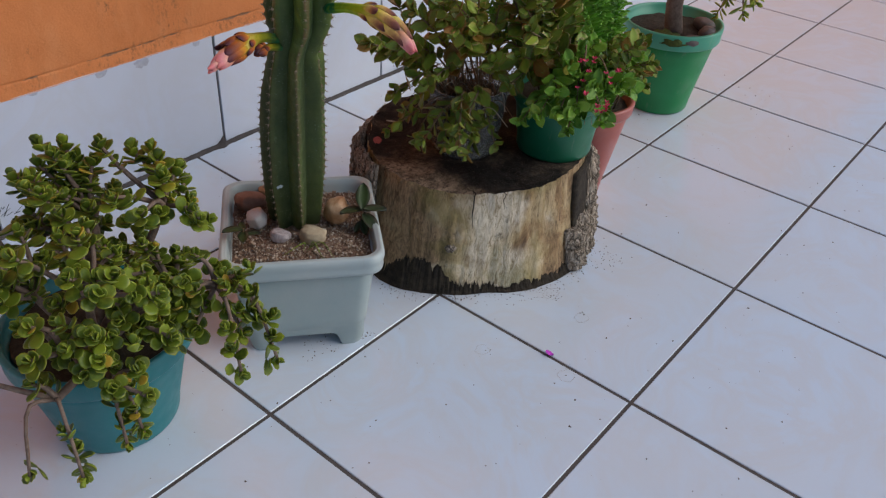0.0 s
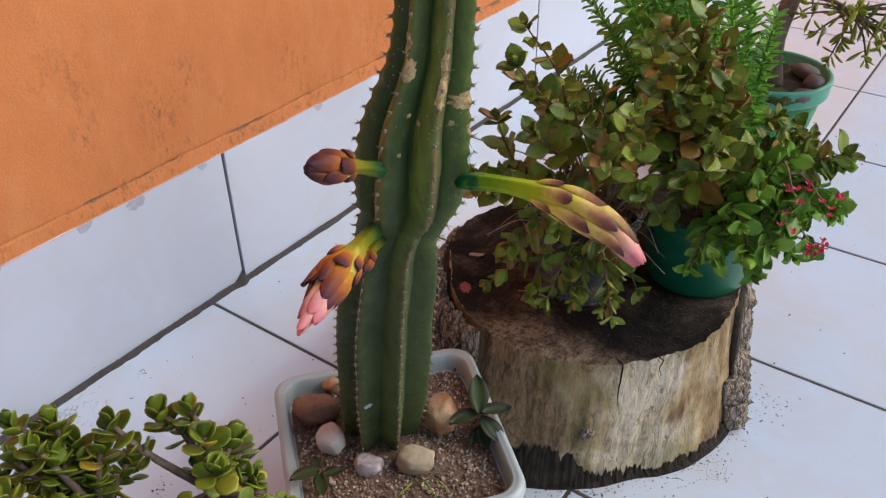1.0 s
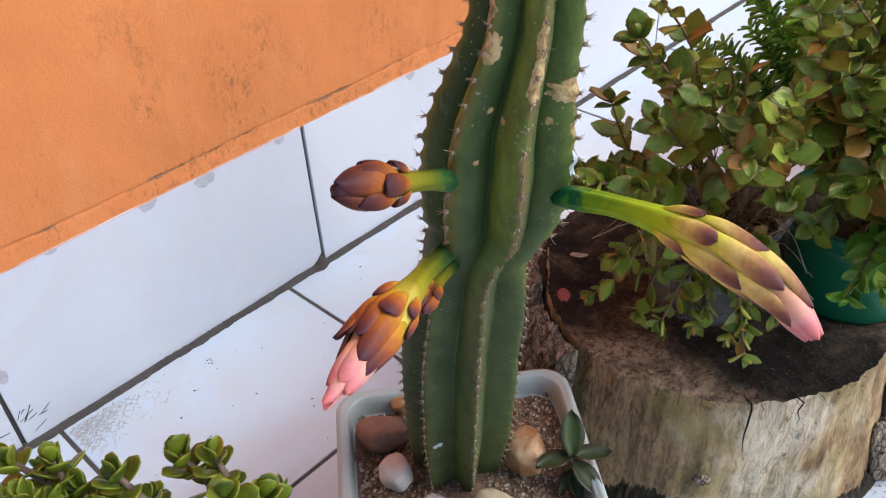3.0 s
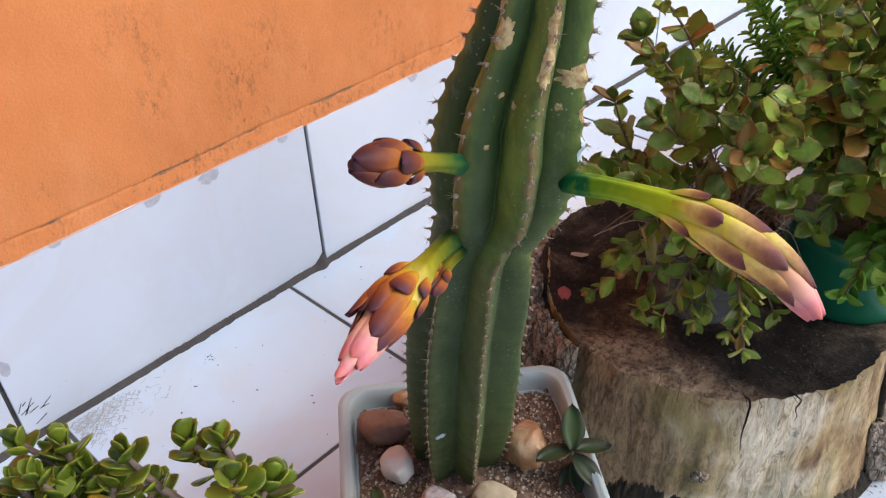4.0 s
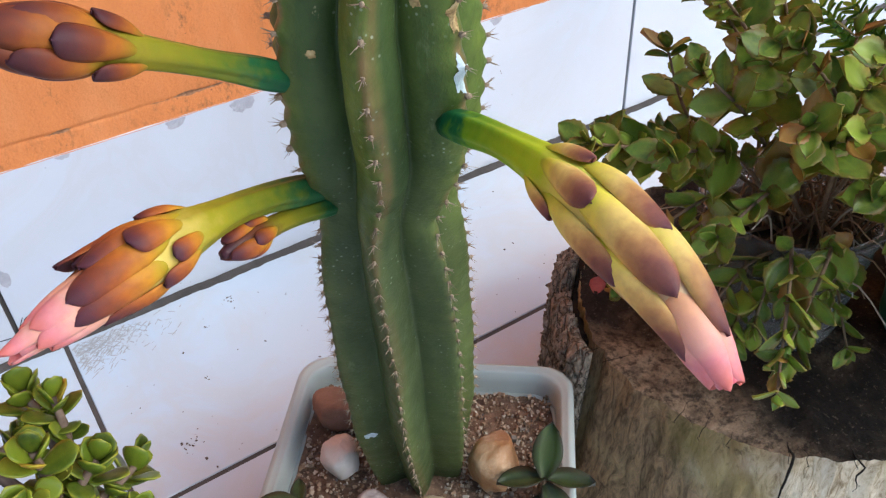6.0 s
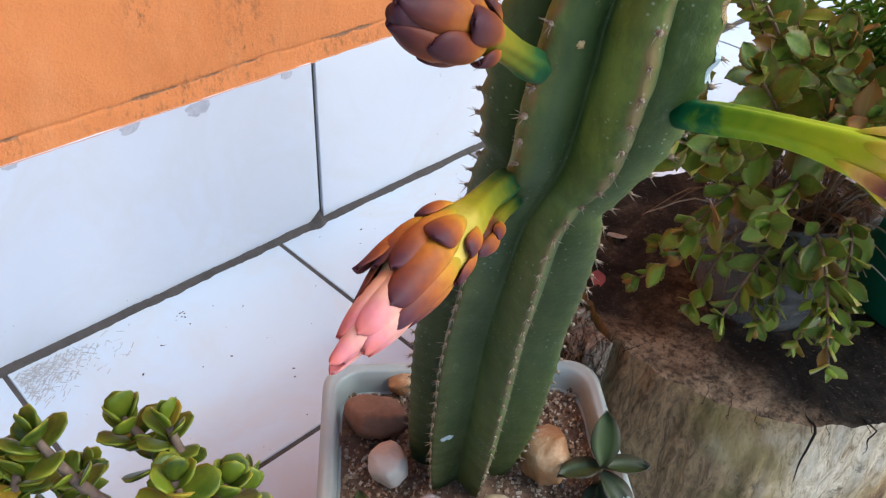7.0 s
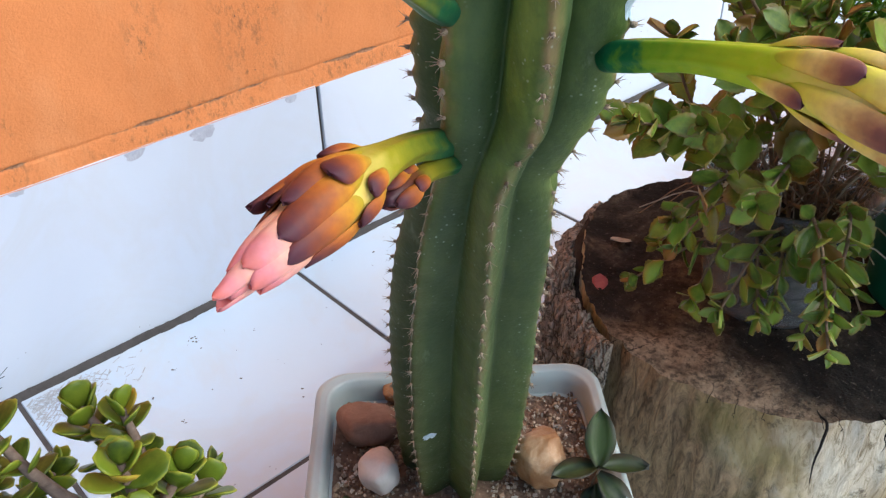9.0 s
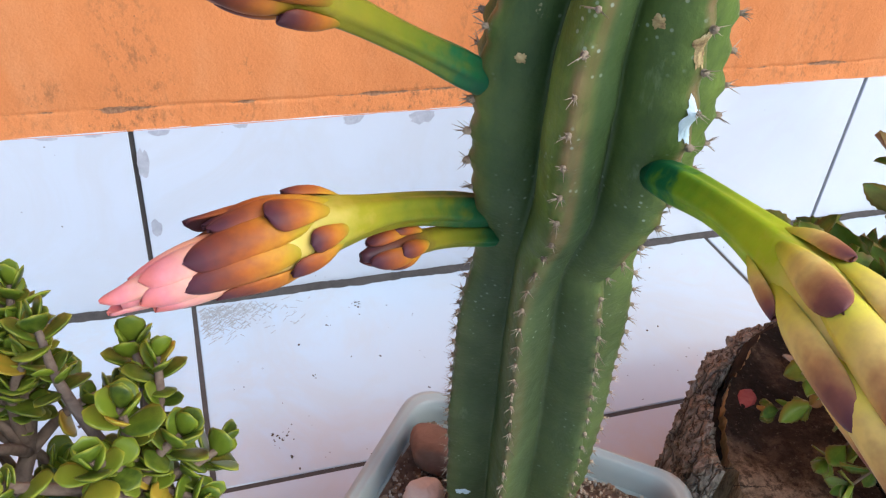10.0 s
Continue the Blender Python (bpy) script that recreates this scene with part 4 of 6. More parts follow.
def chunk(size, seed, rough):
    """A worn stone: a lump with a few blunt broken faces."""
    r = random.Random(seed * 13)
    v, f, a = lump((1, 1, 1), seed, rough * 0.5, 1.25, n=18)
    v[:, 2] -= v[:, 2].mean()
    for _ in range(int(4 + rough * 22)):
        n = np.array([r.uniform(-1, 1), r.uniform(-1, 1), r.uniform(-0.3, 1)])
        n /= np.linalg.norm(n)
        over = np.maximum(0, v @ n - r.uniform(0.74, 0.95))
        v -= np.outer(over * 0.86, n)
    for _ in range(3):
        n = np.array([r.uniform(-0.35, 0.35), r.uniform(-0.35, 0.35), 1.0])
        n /= np.linalg.norm(n)
        v -= np.outer(np.maximum(0, v @ n - r.uniform(0.55, 0.68)) * 0.85, n)
    v += np.array([[0.035 * noise.fractal(Vector(q) * 4.5 + Vector((seed, 0, 0)), 0.8, 2, 4)] for q in v]) * v
    v = v * np.array(size)
    v[:, 2] -= v[:, 2].min()
    return v, f, a


gravel()
for label, (x, y), size, turn, mat, rough, seed in (
        ("rounded reddish-brown stone on the gravel", (-0.2475, -0.546), (0.033, 0.024, 0.022), -54, STONE_BROWN, 0.26, 1),
        ("smooth off-white pebble on the gravel", (-0.275, -0.597), (0.021, 0.019, 0.024), 30, STONE_WHITE, 0.20, 2),
        ("speckled pink-grey stone beside the cactus", (-0.274, -0.659), (0.021, 0.016, 0.014), -50, STONE_GREY, 0.30, 3),
        ("blocky tan stone beside the cactus", (-0.238, -0.707), (0.027, 0.021, 0.018), -50, STONE_TAN, 0.42, 4),
        ("orange and cream quartz stone beside the cactus", (-0.166, -0.692), (0.026, 0.023, 0.034), 20, STONE_ORANGE, 0.50, 5),
        ("small orange stone behind the cactus", (-0.193, -0.523), (0.015, 0.013, 0.015), 10, STONE_ORANGE, 0.25, 6)):
    v, f, a = chunk(size, seed, rough)
    alone("stone", mesh_of("stone", v, f, mat, smooth=True), label, "stone", pose(x, y, 0.196, 0, 0, turn), "stones in the square pot")

# ---- the cactus ----
RIBS, RIB0 = 7, 234.0
AXIS_Z = np.array((0.185, 0.30, 0.45, 0.60, 0.69, 0.76, 0.90, 1.02))
AXIS_X = np.array((-0.205, -0.227, -0.256, -0.270, -0.277, -0.284, -0.282, -0.280))
AXIS_Y = np.array((-0.627, -0.653, -0.685, -0.730, -0.760, -0.767, -0.782, -0.790))
RAD_Z = np.array((0.185, 0.22, 0.30, 0.40, 0.50, 0.55, 0.575, 0.60, 0.625, 0.65, 0.675, 0.70, 0.725, 0.75, 0.775, 0.80, 0.90, 0.97, 1.005, 1.02))
RAD_R = np.array((0.046, 0.050, 0.0570, 0.0585, 0.0550, 0.0500, 0.0460, 0.0455, 0.0492, 0.0522, 0.0522, 0.0498, 0.0460, 0.0403, 0.0355, 0.0330, 0.032, 0.029, 0.020, 0.005))
# the stem swings sideways where it grew thin and thick again
SWAY_Z = np.array((0.45, 0.50, 0.55, 0.575, 0.60, 0.625, 0.65, 0.675, 0.70, 0.725, 0.75, 0.775, 0.90))
SWAY = np.array((0, 0.003, 0.006, 0.006, 0.002, -0.001, 0.0013, 0.0044, 0.0058, 0.0025, -0.003, -0.0077, -0.0075))
LEAN_Z = np.array((0.20, 0.32, 0.44, 0.56, 0.62))
LEAN_X = np.array((0.0007, 0.0054, 0.0148, 0.0093, 0))
LEAN_Y = np.array((0.0049, 0.0045, 0.0089, -0.0008, 0))
SLIM = np.array((0.0007, -0.0007, -0.0019, -0.0044, 0))
TURN = np.array((8.0, 2.4, 0.6, -10.7, 0))
NOTCH = (0.597, 0.577, 0.598, 0.600, 0.605, 0.612, 0.600)


def smooth_interp(z, xs, ys):
    zz = np.linspace(-0.007, 0.007, 5) + z
    return float(np.mean(np.interp(zz, xs, ys)))


def twist(z):
    """How far the ribs are turned at a height, in degrees."""
    return 5 * math.exp(-((z - 0.55) / 0.1) ** 2) + smooth_interp(z, LEAN_Z, TURN)


def cactus_point(z, deg, lift=0.0):
    """A place on the skin, and how near it is to a rib's crest."""
    R = smooth_interp(z, RAD_Z, RAD_R) + smooth_interp(z, LEAN_Z, SLIM) + 0.0012 * noise.noise(Vector((z * 18, deg // 51 * 3.0, 0)))
    ph = (deg - RIB0 - twist(z)) / 360 * RIBS
    d = abs(ph - round(ph)) * 2
    c = math.cos(d * math.pi / 2)
    valley = 0.61 - 0.05 * min(1.0, max(0.0, (z - 0.60) / 0.06)) + 0.06 * math.exp(-((z - 0.60) / 0.03) ** 2)
    soft = (math.sqrt(d * d + 0.012) - 0.11) / (math.sqrt(1.012) - 0.11)
    blunt = 0.25 + 0.6 * min(1.0, max(0.0, (z - 0.50) / 0.12))
    prof = valley + (1 - valley) * ((1 - soft) ** 1.7 * (1 - blunt) + (1 - d ** 1.75) * blunt)
    which = round(ph) % RIBS
    prof *= 1 - 0.085 * c * math.exp(-((z - NOTCH[which]) / 0.0075) ** 2)
    step = 0.0155
    prof *= 1 + (0.010 if z < 0.6 else 0.010 + 0.016 * min(1, (z - 0.6) / 0.05)) * c ** 5 * math.cos(2 * math.pi * (z / step + which * 0.37))
    r = R * prof + lift
    a = math.radians(deg)
    sway = smooth_interp(z, SWAY_Z, SWAY)
    return (smooth_interp(z, AXIS_Z, AXIS_X) + smooth_interp(z, LEAN_Z, LEAN_X) - 0.616 * sway + r * math.cos(a), smooth_interp(z, AXIS_Z, AXIS_Y) + smooth_interp(z, LEAN_Z, LEAN_Y) + 0.788 * sway + r * math.sin(a), z), 1 - d


def build_cactus():
    ct = thing("cactus", "tall ribbed green column cactus with flower buds in the square pot", "cactus", (AXIS_X[0], AXIS_Y[0], 0.185))
    zs = list(np.arange(0.185, 1.0, 0.0045)) + [1.003, 1.008, 1.013, 1.017, 1.019]
    n = RIBS * 26
    loops, crest, age, old, lit_flank, cork = [], [], [], [], [], []
    for z in zs:
        loop = []
        for j in range(n):
            p, c = cactus_point(z, RIB0 + 360 * j / n)
            loop.append(p)
            crest.append(c)
            age.append(min(1, max(0, (z - 0.60) / 0.2)))
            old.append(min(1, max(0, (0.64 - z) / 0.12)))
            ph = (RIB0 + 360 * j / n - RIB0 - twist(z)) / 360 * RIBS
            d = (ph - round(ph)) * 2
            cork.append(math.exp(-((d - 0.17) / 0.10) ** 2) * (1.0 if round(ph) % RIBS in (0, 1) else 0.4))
            # light put into the colour of the rib's left side, weaker on rib 1
            lit_flank.append(min(1.0, max(0.0, -d * 3.2)) * min(1.0, max(0.0, (1.0 + d) * 5)) * (0.35 if round(ph) % RIBS == 1 else 1.0))
        loops.append(loop)
    v, f = rings(loops, True, False, True)
    under(ct, "stem", mesh_of("stem", v, f, CACTUS, {"crest": crest, "age": age, "old": old, "lit_flank": lit_flank, "cork": cork}))
    r = random.Random(8)
    wool, spines = [], []
    bead = lump((1, 1, 1), 1, 0.3, 2, n=4)
    for k in range(RIBS):
        z = 0.0155 * (14 - k * 0.37)
        while z < 0.99:
            deg = RIB0 + 360 / RIBS * k + twist(z)
            p, c = cactus_point(z, deg)
            p = Vector(p)
            a = math.radians(deg)
            outward = Vector((math.cos(a), math.sin(a), 0.05))
            s = r.uniform(0.0010, 0.0017) if z > 0.6 else r.uniform(0.0009, 0.0013)
            tuft = moved(bead, aim(p - outward * s * 1.3, (0, 0, 1), outward) @ Matrix.Diagonal((s, s * 1.25, s * 1.4, 1)))
            for _ in range(r.choice((5, 6, 7, 8))):
                tw = r.uniform(-1.15, 1.15)
                up = r.uniform(-0.9, 1.0) if z > 0.6 else r.uniform(-1.3, 0.4)
                way = (outward + Vector((-math.sin(a), math.cos(a), 0)) * tw + Vector((0, 0, up))).normalized()
                ln = r.uniform(0.0032, 0.0062) * (1.3 if r.random() < 0.2 else 1)
                spines.append(tube([p - outward * 0.0005, p + way * ln], (0.00034, 0.00008), 4, False))
            if z < 0.84:
                v, f, a_ = tuft
                under(ct, "areole", mesh_of("areole", v - np.array(p), f, AREOLE), Matrix.Translation(p))
            else:
                wool.append(tuft)
            z += 0.0155
    v, f, a_ = join(wool)
    under(ct, "areoles", mesh_of("areoles", v, f, AREOLE), kind="stuff")
    v, f, a_ = join(spines)
    under(ct, "spines", mesh_of("spines", v, f, SPINE), kind="stuff")

    def patch(name, z0, deg0, hz, hd, mat, seed, label):
        """An irregular patch lying on the skin."""
        vs, n1, n2 = [], 6, 44
        for i in range(n1 + 1):
            for j in range(n2):
                t = 2 * math.pi * j / n2
                q = i / n1 * (1 + 0.45 * noise.fractal(Vector((math.cos(t) * 1.6, math.sin(t) * 1.6, seed)), 0.6, 2, 4))
                p, c = cactus_point(z0 + hz * q * math.sin(t), deg0 + hd * q * math.cos(t), 0.0007 * (1.3 - i / n1) + 0.0001)
                vs.append(p)
        fs = [(i * n2 + j, i * n2 + (j + 1) % n2, (i + 1) * n2 + (j + 1) % n2, (i + 1) * n2 + j) for i in range(n1) for j in range(n2)]
        under(ct, name, mesh_of(name, vs, fs, mat), label=label)

    patch("scar", 0.757, 235, 0.0142, 6.4, SCAR, 1, "tan corky scar")
    patch("scar", 0.782, 233, 0.0100, 4.7, SCAR, 2.4, "tan corky scar")
    patch("scar", 0.742, 278, 0.0068, 14.9, SCAR, 3.2, "tan corky scar")
    patch("scar", 0.772, 186, 0.0100, 8.4, SCAR, 4.7, "tan corky scar")
    patch("scar", 0.795, 180, 0.0084, 5.6, SCAR, 5.1, "tan corky scar")
    patch("scar", 0.716, 284, 0.0062, 3.1, SCAR, 6.3, "tan corky scar")
    patch("scar", 0.722, 268, 0.0025, 2.5, SCAR, 7.9, "tan corky scar")
    patch("scar", 0.728, 215, 0.0019, 3.1, SCAR, 8.2, "tan corky scar")
    patch("scar", 0.735, 200, 0.0019, 2.5, SCAR, 9.6, "tan corky scar")
    patch("scar", 0.700, 198, 0.0019, 1.9, SCAR, 1.6, "tan corky scar")
    patch("torn_skin", 0.688, 285, 0.0085, 3.2, TEAR, 2.2, "torn white skin")
    patch("torn_skin", 0.312, 195, 0.004, 4, TEAR, 3.9, "torn white skin")
    return ct


CT = build_cactus()


def build_bud(ctrl, radii, tube_mat, scale_mat, rows, petals, label, ridge=0.13, seed=1):
    """A flower bud: a ribbed tube, overlapping scales, and petals that show at the tip."""
    r = random.Random(seed)
    N, sides = 40, 36
    pts = curve_points(ctrl, N)
    ax = axes_along(pts)
    us = np.linspace(0, 1, N)
    rad = np.interp(us, [q[0] for q in radii], [q[1] for q in radii])
    rad = np.convolve(np.pad(rad, 2, "edge"), np.ones(5) / 5, "valid")
    ang = np.linspace(0, 2 * math.pi, sides, endpoint=False)

    def skin(u, t, lift=0.0):
        s = min(max(u, 0.0), 1.0) * (N - 1)
        i = min(int(s), N - 2)
        w = s - i
        p = pts[i] * (1 - w) + pts[i + 1] * w
        if u > 1:
            p = pts[-1] + (u - 1) * (pts[-1] - pts[-2]) * (N - 1)
        a = ax[i][0] * (1 - w) + ax[i + 1][0] * w
        b = ax[i][1] * (1 - w) + ax[i + 1][1] * w
        rr = (rad[i] * (1 - w) + rad[i + 1] * w) * (1 + ridge * math.cos(t * 6 + 1.5 * u) * max(0, min(1, u * 8)) * max(0, 1 - u * 1.5)) + lift
        return p + rr * (math.cos(t) * a + math.sin(t) * b)

    loops = [[skin(u, t) for t in ang] for u in us]
    v, f = rings(loops, True, True, True)
    bud = under(CT, "flower_bud", mesh_of("flower_bud", v, f, tube_mat, {"along": np.repeat(us, sides)}), label=label)

    def scale(name, u0, u1, t0, half, lift, flare, mat, sunk=0.0):
        n1, n2 = 14, 9
        vs, al, ed = [], [], []
        for side in (1, 0):
            for i in range(n1 + 1):
                q = 1 - (1 - i / n1) ** 1.6
                w = half * (0.62 + 0.38 * math.sin(math.pi / 2 * q / 0.68) if q < 0.68 else max(0.002, 1 - ((q - 0.68) / 0.32) ** 2.6) ** 0.42)
                for j in range(n2):
                    k = -1 + 2 * j / (n2 - 1)
                    hump = 0.0022 * (1 - k * k) * math.sin(math.pi * min(1, 0.12 + q * 0.75))
                    vs.append(skin(u0 + (u1 - u0) * (q - 0.03 * k * k * q), t0 + w * k, 0.0003 - 0.0012 * (1 - q) ** 4 - sunk * (1 - q) ** 2 + lift * q + flare * q ** 3 + (hump + 0.0012 * (1 - 0.6 * k * k) * min(1, 0.1 + 2.5 * q)) * side))
                    al.append(q)
                    ed.append(abs(k))
        m = (n1 + 1) * n2
        fs = []
        for i in range(n1):
            for j in range(n2 - 1):
                a = i * n2 + j
                fs.append((a, a + 1, a + n2 + 1, a + n2))
                fs.append((m + a, m + a + n2, m + a + n2 + 1, m + a + 1))
            fs.append((i * n2, (i + 1) * n2, m + (i + 1) * n2, m + i * n2))
            fs.append((i * n2 + n2 - 1, m + i * n2 + n2 - 1, m + (i + 1) * n2 + n2 - 1, (i + 1) * n2 + n2 - 1))
        a = n1 * n2
        fs += [(a + j, m + a + j, m + a + j + 1, a + j + 1) for j in range(n2 - 1)]
        under(bud, name, mesh_of(name, vs, fs, mat, {"along": al, "edge": ed}))

    for u0, u1, count, turn, half, lift, flare in rows:
        for k in range(count):
            t = turn + 2 * math.pi * k / count + r.uniform(-0.08, 0.08)
            scale("scale", u0 + r.uniform(-0.015, 0.015), u1 + r.uniform(-0.02, 0.02), t, half * r.uniform(0.9, 1.1), lift, flare * r.uniform(0.5, 1.6), scale_mat)
    for u0, u1, count, turn, half, lift in petals:
        for k in range(count):
            scale("petal", u0, u1 + r.uniform(-0.02, 0.02), turn + 2 * math.pi * k / count, half, lift, r.uniform(-0.0005, 0.0004), PETAL_PINK, 0.006)
    return bud


FLOWER = ((0, 0.0072), (0.04, 0.0084), (0.09, 0.0078), (0.17, 0.0066), (0.30, 0.0070), (0.38, 0.0088), (0.46, 0.0118), (0.55, 0.0136), (0.64, 0.0128), (0.74, 0.0100), (0.86, 0.0070), (0.94, 0.0048), (1.0, 0.0026))
build_bud(((-0.304, -0.727, 0.605), (-0.350, -0.752, 0.628), (-0.384, -0.768, 0.637), (-0.415, -0.776, 0.636), (-0.442, -0.784, 0.633), (-0.467, -0.789, 0.628)), FLOWER, TUBE_OLIVE, SCALE_RED,
          ((0.53, 0.86, 1, 3.15, 0.62, 0.0006, 0.0002), (0.49, 0.83, 1, 4.05, 0.60, 0.0016, 0.0002), (0.45, 0.74, 1, 4.75, 0.42, 0.0018, 0.0004), (0.44, 0.73, 1, 5.42, 0.42, 0.0018, 0.0002), (0.50, 0.77, 1, 5.75, 0.46, 0.0020, 0.0062),
           (0.48, 0.77, 1, 2.10, 0.60, 0.0010, 0.0006), (0.48, 0.79, 1, 1.00, 0.62, 0.0010, 0.0008), (0.50, 0.82, 1, 0.05, 0.62, 0.0008, 0.0006), (0.40, 0.62, 1, 1.55, 0.46, 0.0014, 0.0006), (0.40, 0.64, 1, 0.40, 0.46, 0.0014, 0.0006),
           (0.44, 0.61, 1, 4.30, 0.42, 0.0042, 0.0002), (0.42, 0.58, 1, 2.60, 0.42, 0.0012, 0.0), (0.40, 0.54, 1, 5.30, 0.40, 0.0018, 0.0), (0.41, 0.53, 1, 3.45, 0.32, 0.0012, 0.0)),
          ((0.60, 0.93, 3, 0.10, 0.85, 0.0010), (0.62, 0.955, 3, 1.05, 0.90, 0.0002), (0.74, 1.03, 2, 1.3, 1.2, -0.0006)), "opening flower bud with red-brown scales and a pink tip", seed=2)
build_bud(((-0.323, -0.752, 0.683), (-0.362, -0.768, 0.708), (-0.394, -0.782, 0.728), (-0.419, -0.787, 0.740), (-0.442, -0.788, 0.750)),
          ((0, 0.0062), (0.05, 0.0076), (0.12, 0.0068), (0.22, 0.0055), (0.40, 0.0058), (0.52, 0.0070), (0.60, 0.0084), (0.70, 0.0094), (0.80, 0.0090), (0.90, 0.0068), (0.96, 0.0044), (1.0, 0.0018)), TUBE_DARK, SCALE_DARK,
          ((0.47, 0.62, 3, 0.2, 0.50, 0.0016, 0.0005), (0.52, 0.77, 3, 1.2, 0.60, 0.0016, 0.0004), (0.58, 0.90, 3, 0.15, 0.78, 0.0008, -0.0002), (0.64, 0.995, 2, 1.2, 1.5, 0.0, -0.0004)), (), "closed dark red-brown flower bud on an olive stalk", seed=3)
build_bud(((-0.267, -0.794, 0.660), (-0.274, -0.842, 0.675), (-0.280, -0.885, 0.682), (-0.285, -0.918, 0.682), (-0.287, -0.948, 0.674), (-0.287, -0.974, 0.655)),
          ((0, 0.0068), (0.04, 0.0080), (0.09, 0.0074), (0.16, 0.0062), (0.27, 0.0068), (0.36, 0.0088), (0.45, 0.0113), (0.56, 0.0122), (0.70, 0.0112), (0.84, 0.0086), (0.93, 0.0060), (0.98, 0.0042), (1.0, 0.0022)), TUBE_GREEN, SCALE_YELLOW,
          ((0.35, 0.50, 3, 0.3, 0.36, 0.0016, 0.0004), (0.38, 0.58, 3, 1.25, 0.42, 0.0016, 0.0003), (0.44, 0.71, 3, 0.15, 0.50, 0.0013, 0.0002), (0.50, 0.83, 3, 1.15, 0.56, 0.0010, 0.0001), (0.58, 0.93, 3, 0.1, 0.64, 0.0005, 0.0)),
          ((0.72, 0.99, 3, 1.2, 1.15, 0.0), (0.76, 1.0, 2, 0.3, 1.5, -0.0004)), "long flower bud with a bright green stalk and pink tip", seed=4)
build_bud(((-0.298, -0.727, 0.591), (-0.330, -0.744, 0.606), (-0.354, -0.756, 0.613), (-0.376, -0.765, 0.616)),
          ((0, 0.0050), (0.08, 0.0056), (0.2, 0.0050), (0.50, 0.0050), (0.70, 0.0062), (0.84, 0.0060), (0.94, 0.0040), (1.0, 0.0015)), TUBE_DARK, SCALE_RED,
          ((0.58, 0.80, 4, 0.2, 0.6, 0.0005, 0.0004), (0.66, 0.97, 3, 0.9, 0.9, 0.0004, 0.0)), (), "small closed flower bud below the opening one", seed=5)


# ---- plants ----
def grow(parent, base, forks, tips, r_base, r_tip, mat, name="branch", droop=0.0, sides=7, seed=1):
    """Limbs from the base to the forks and on to the tips; gives each tip's heading."""
    r = random.Random(seed)
    heads = []
    for fk in forks:
        mid = (Vector(base) + Vector(fk)) / 2 + Vector((r.uniform(-1, 1), r.uniform(-1, 1), r.uniform(-0.3, 1))) * 0.02
        pts = curve_points((base, mid, fk), 9)
        v, f, a = tube(pts, np.linspace(r_base, (r_base + r_tip) / 2, 9), sides)
        under(parent, name, mesh_of(name, v, f, mat))
    for tp in tips:
        fk = min(forks, key=lambda q: (Vector(q) - Vector(tp)).length + 0.4 * max(0.0, q[2] - tp[2]))
        d = Vector(tp) - Vector(fk)
        mid = Vector(fk) + d * 0.5 + Vector((r.uniform(-1, 1), r.uniform(-1, 1), 0.5 + droop)) * 0.10 * d.length
        if droop and tp[2] < fk[2] - 0.06:
            # out over the rim, then hanging
            mid = Vector((fk[0] + d.x * 0.62, fk[1] + d.y * 0.62, fk[2] + 0.012))
        pts = curve_points((fk, mid, tp), 8)
        v, f, a = tube(pts, np.linspace((r_base + r_tip) / (3.6 if droop and tp[2] < fk[2] - 0.06 else 2.4), r_tip * 0.8, 8), sides)
        under(parent, name, mesh_of(name, v, f, mat))
        heads.append((Vector(tp), Vector(pts[-1] - pts[-2]).normalized()))
    return heads


def rosette(places, tip, axis, size, pairs, variants, r, spread=(0.35, 1.35), stem=0.004, shrink=0.55):
    """Crossed pairs of leaves round a shoot's tip, the lower ones larger and more spread."""
    axis = axis.normalized()
    side = axis.orthogonal().normalized()
    turn0 = r.uniform(0, 3.14)
    for k in range(pairs):
        u = k / max(1, pairs - 1)
        open_ = spread[1] + (spread[0] - spread[1]) * u
        for h in (0, 1):
            t = turn0 + k * math.pi / 2 + h * math.pi + r.uniform(-0.2, 0.2)
            rad = (Matrix.Rotation(t, 3, axis) @ side)
            op = open_ + r.uniform(-0.15, 0.15)
            way = axis * math.cos(op) + rad * math.sin(op)
            up = axis * math.sin(op) - rad * math.cos(op)
            s = size * (1 - shrink * u) * r.uniform(0.85, 1.15)
            places.append((aim(tip - axis * stem * (pairs - 1 - k), way, up, s, r.uniform(-0.25, 0.25)), r.randrange(variants)))


def dome(n, centre, axes, r, low=-0.25, high=1.0):
    out = []
    for k in range(n):
        z = low + (high - low) * (k + 0.5) / n
        t = k * 2.399963 + r.uniform(-0.3, 0.3)
        s = math.sqrt(max(0.0, 1 - min(1, z) ** 2))
        q = r.uniform(0.78, 1.06)
        out.append((centre[0] + axes[0] * s * math.cos(t) * q, centre[1] + axes[1] * s * math.sin(t) * q, centre[2] + axes[2] * z * q))
    return out


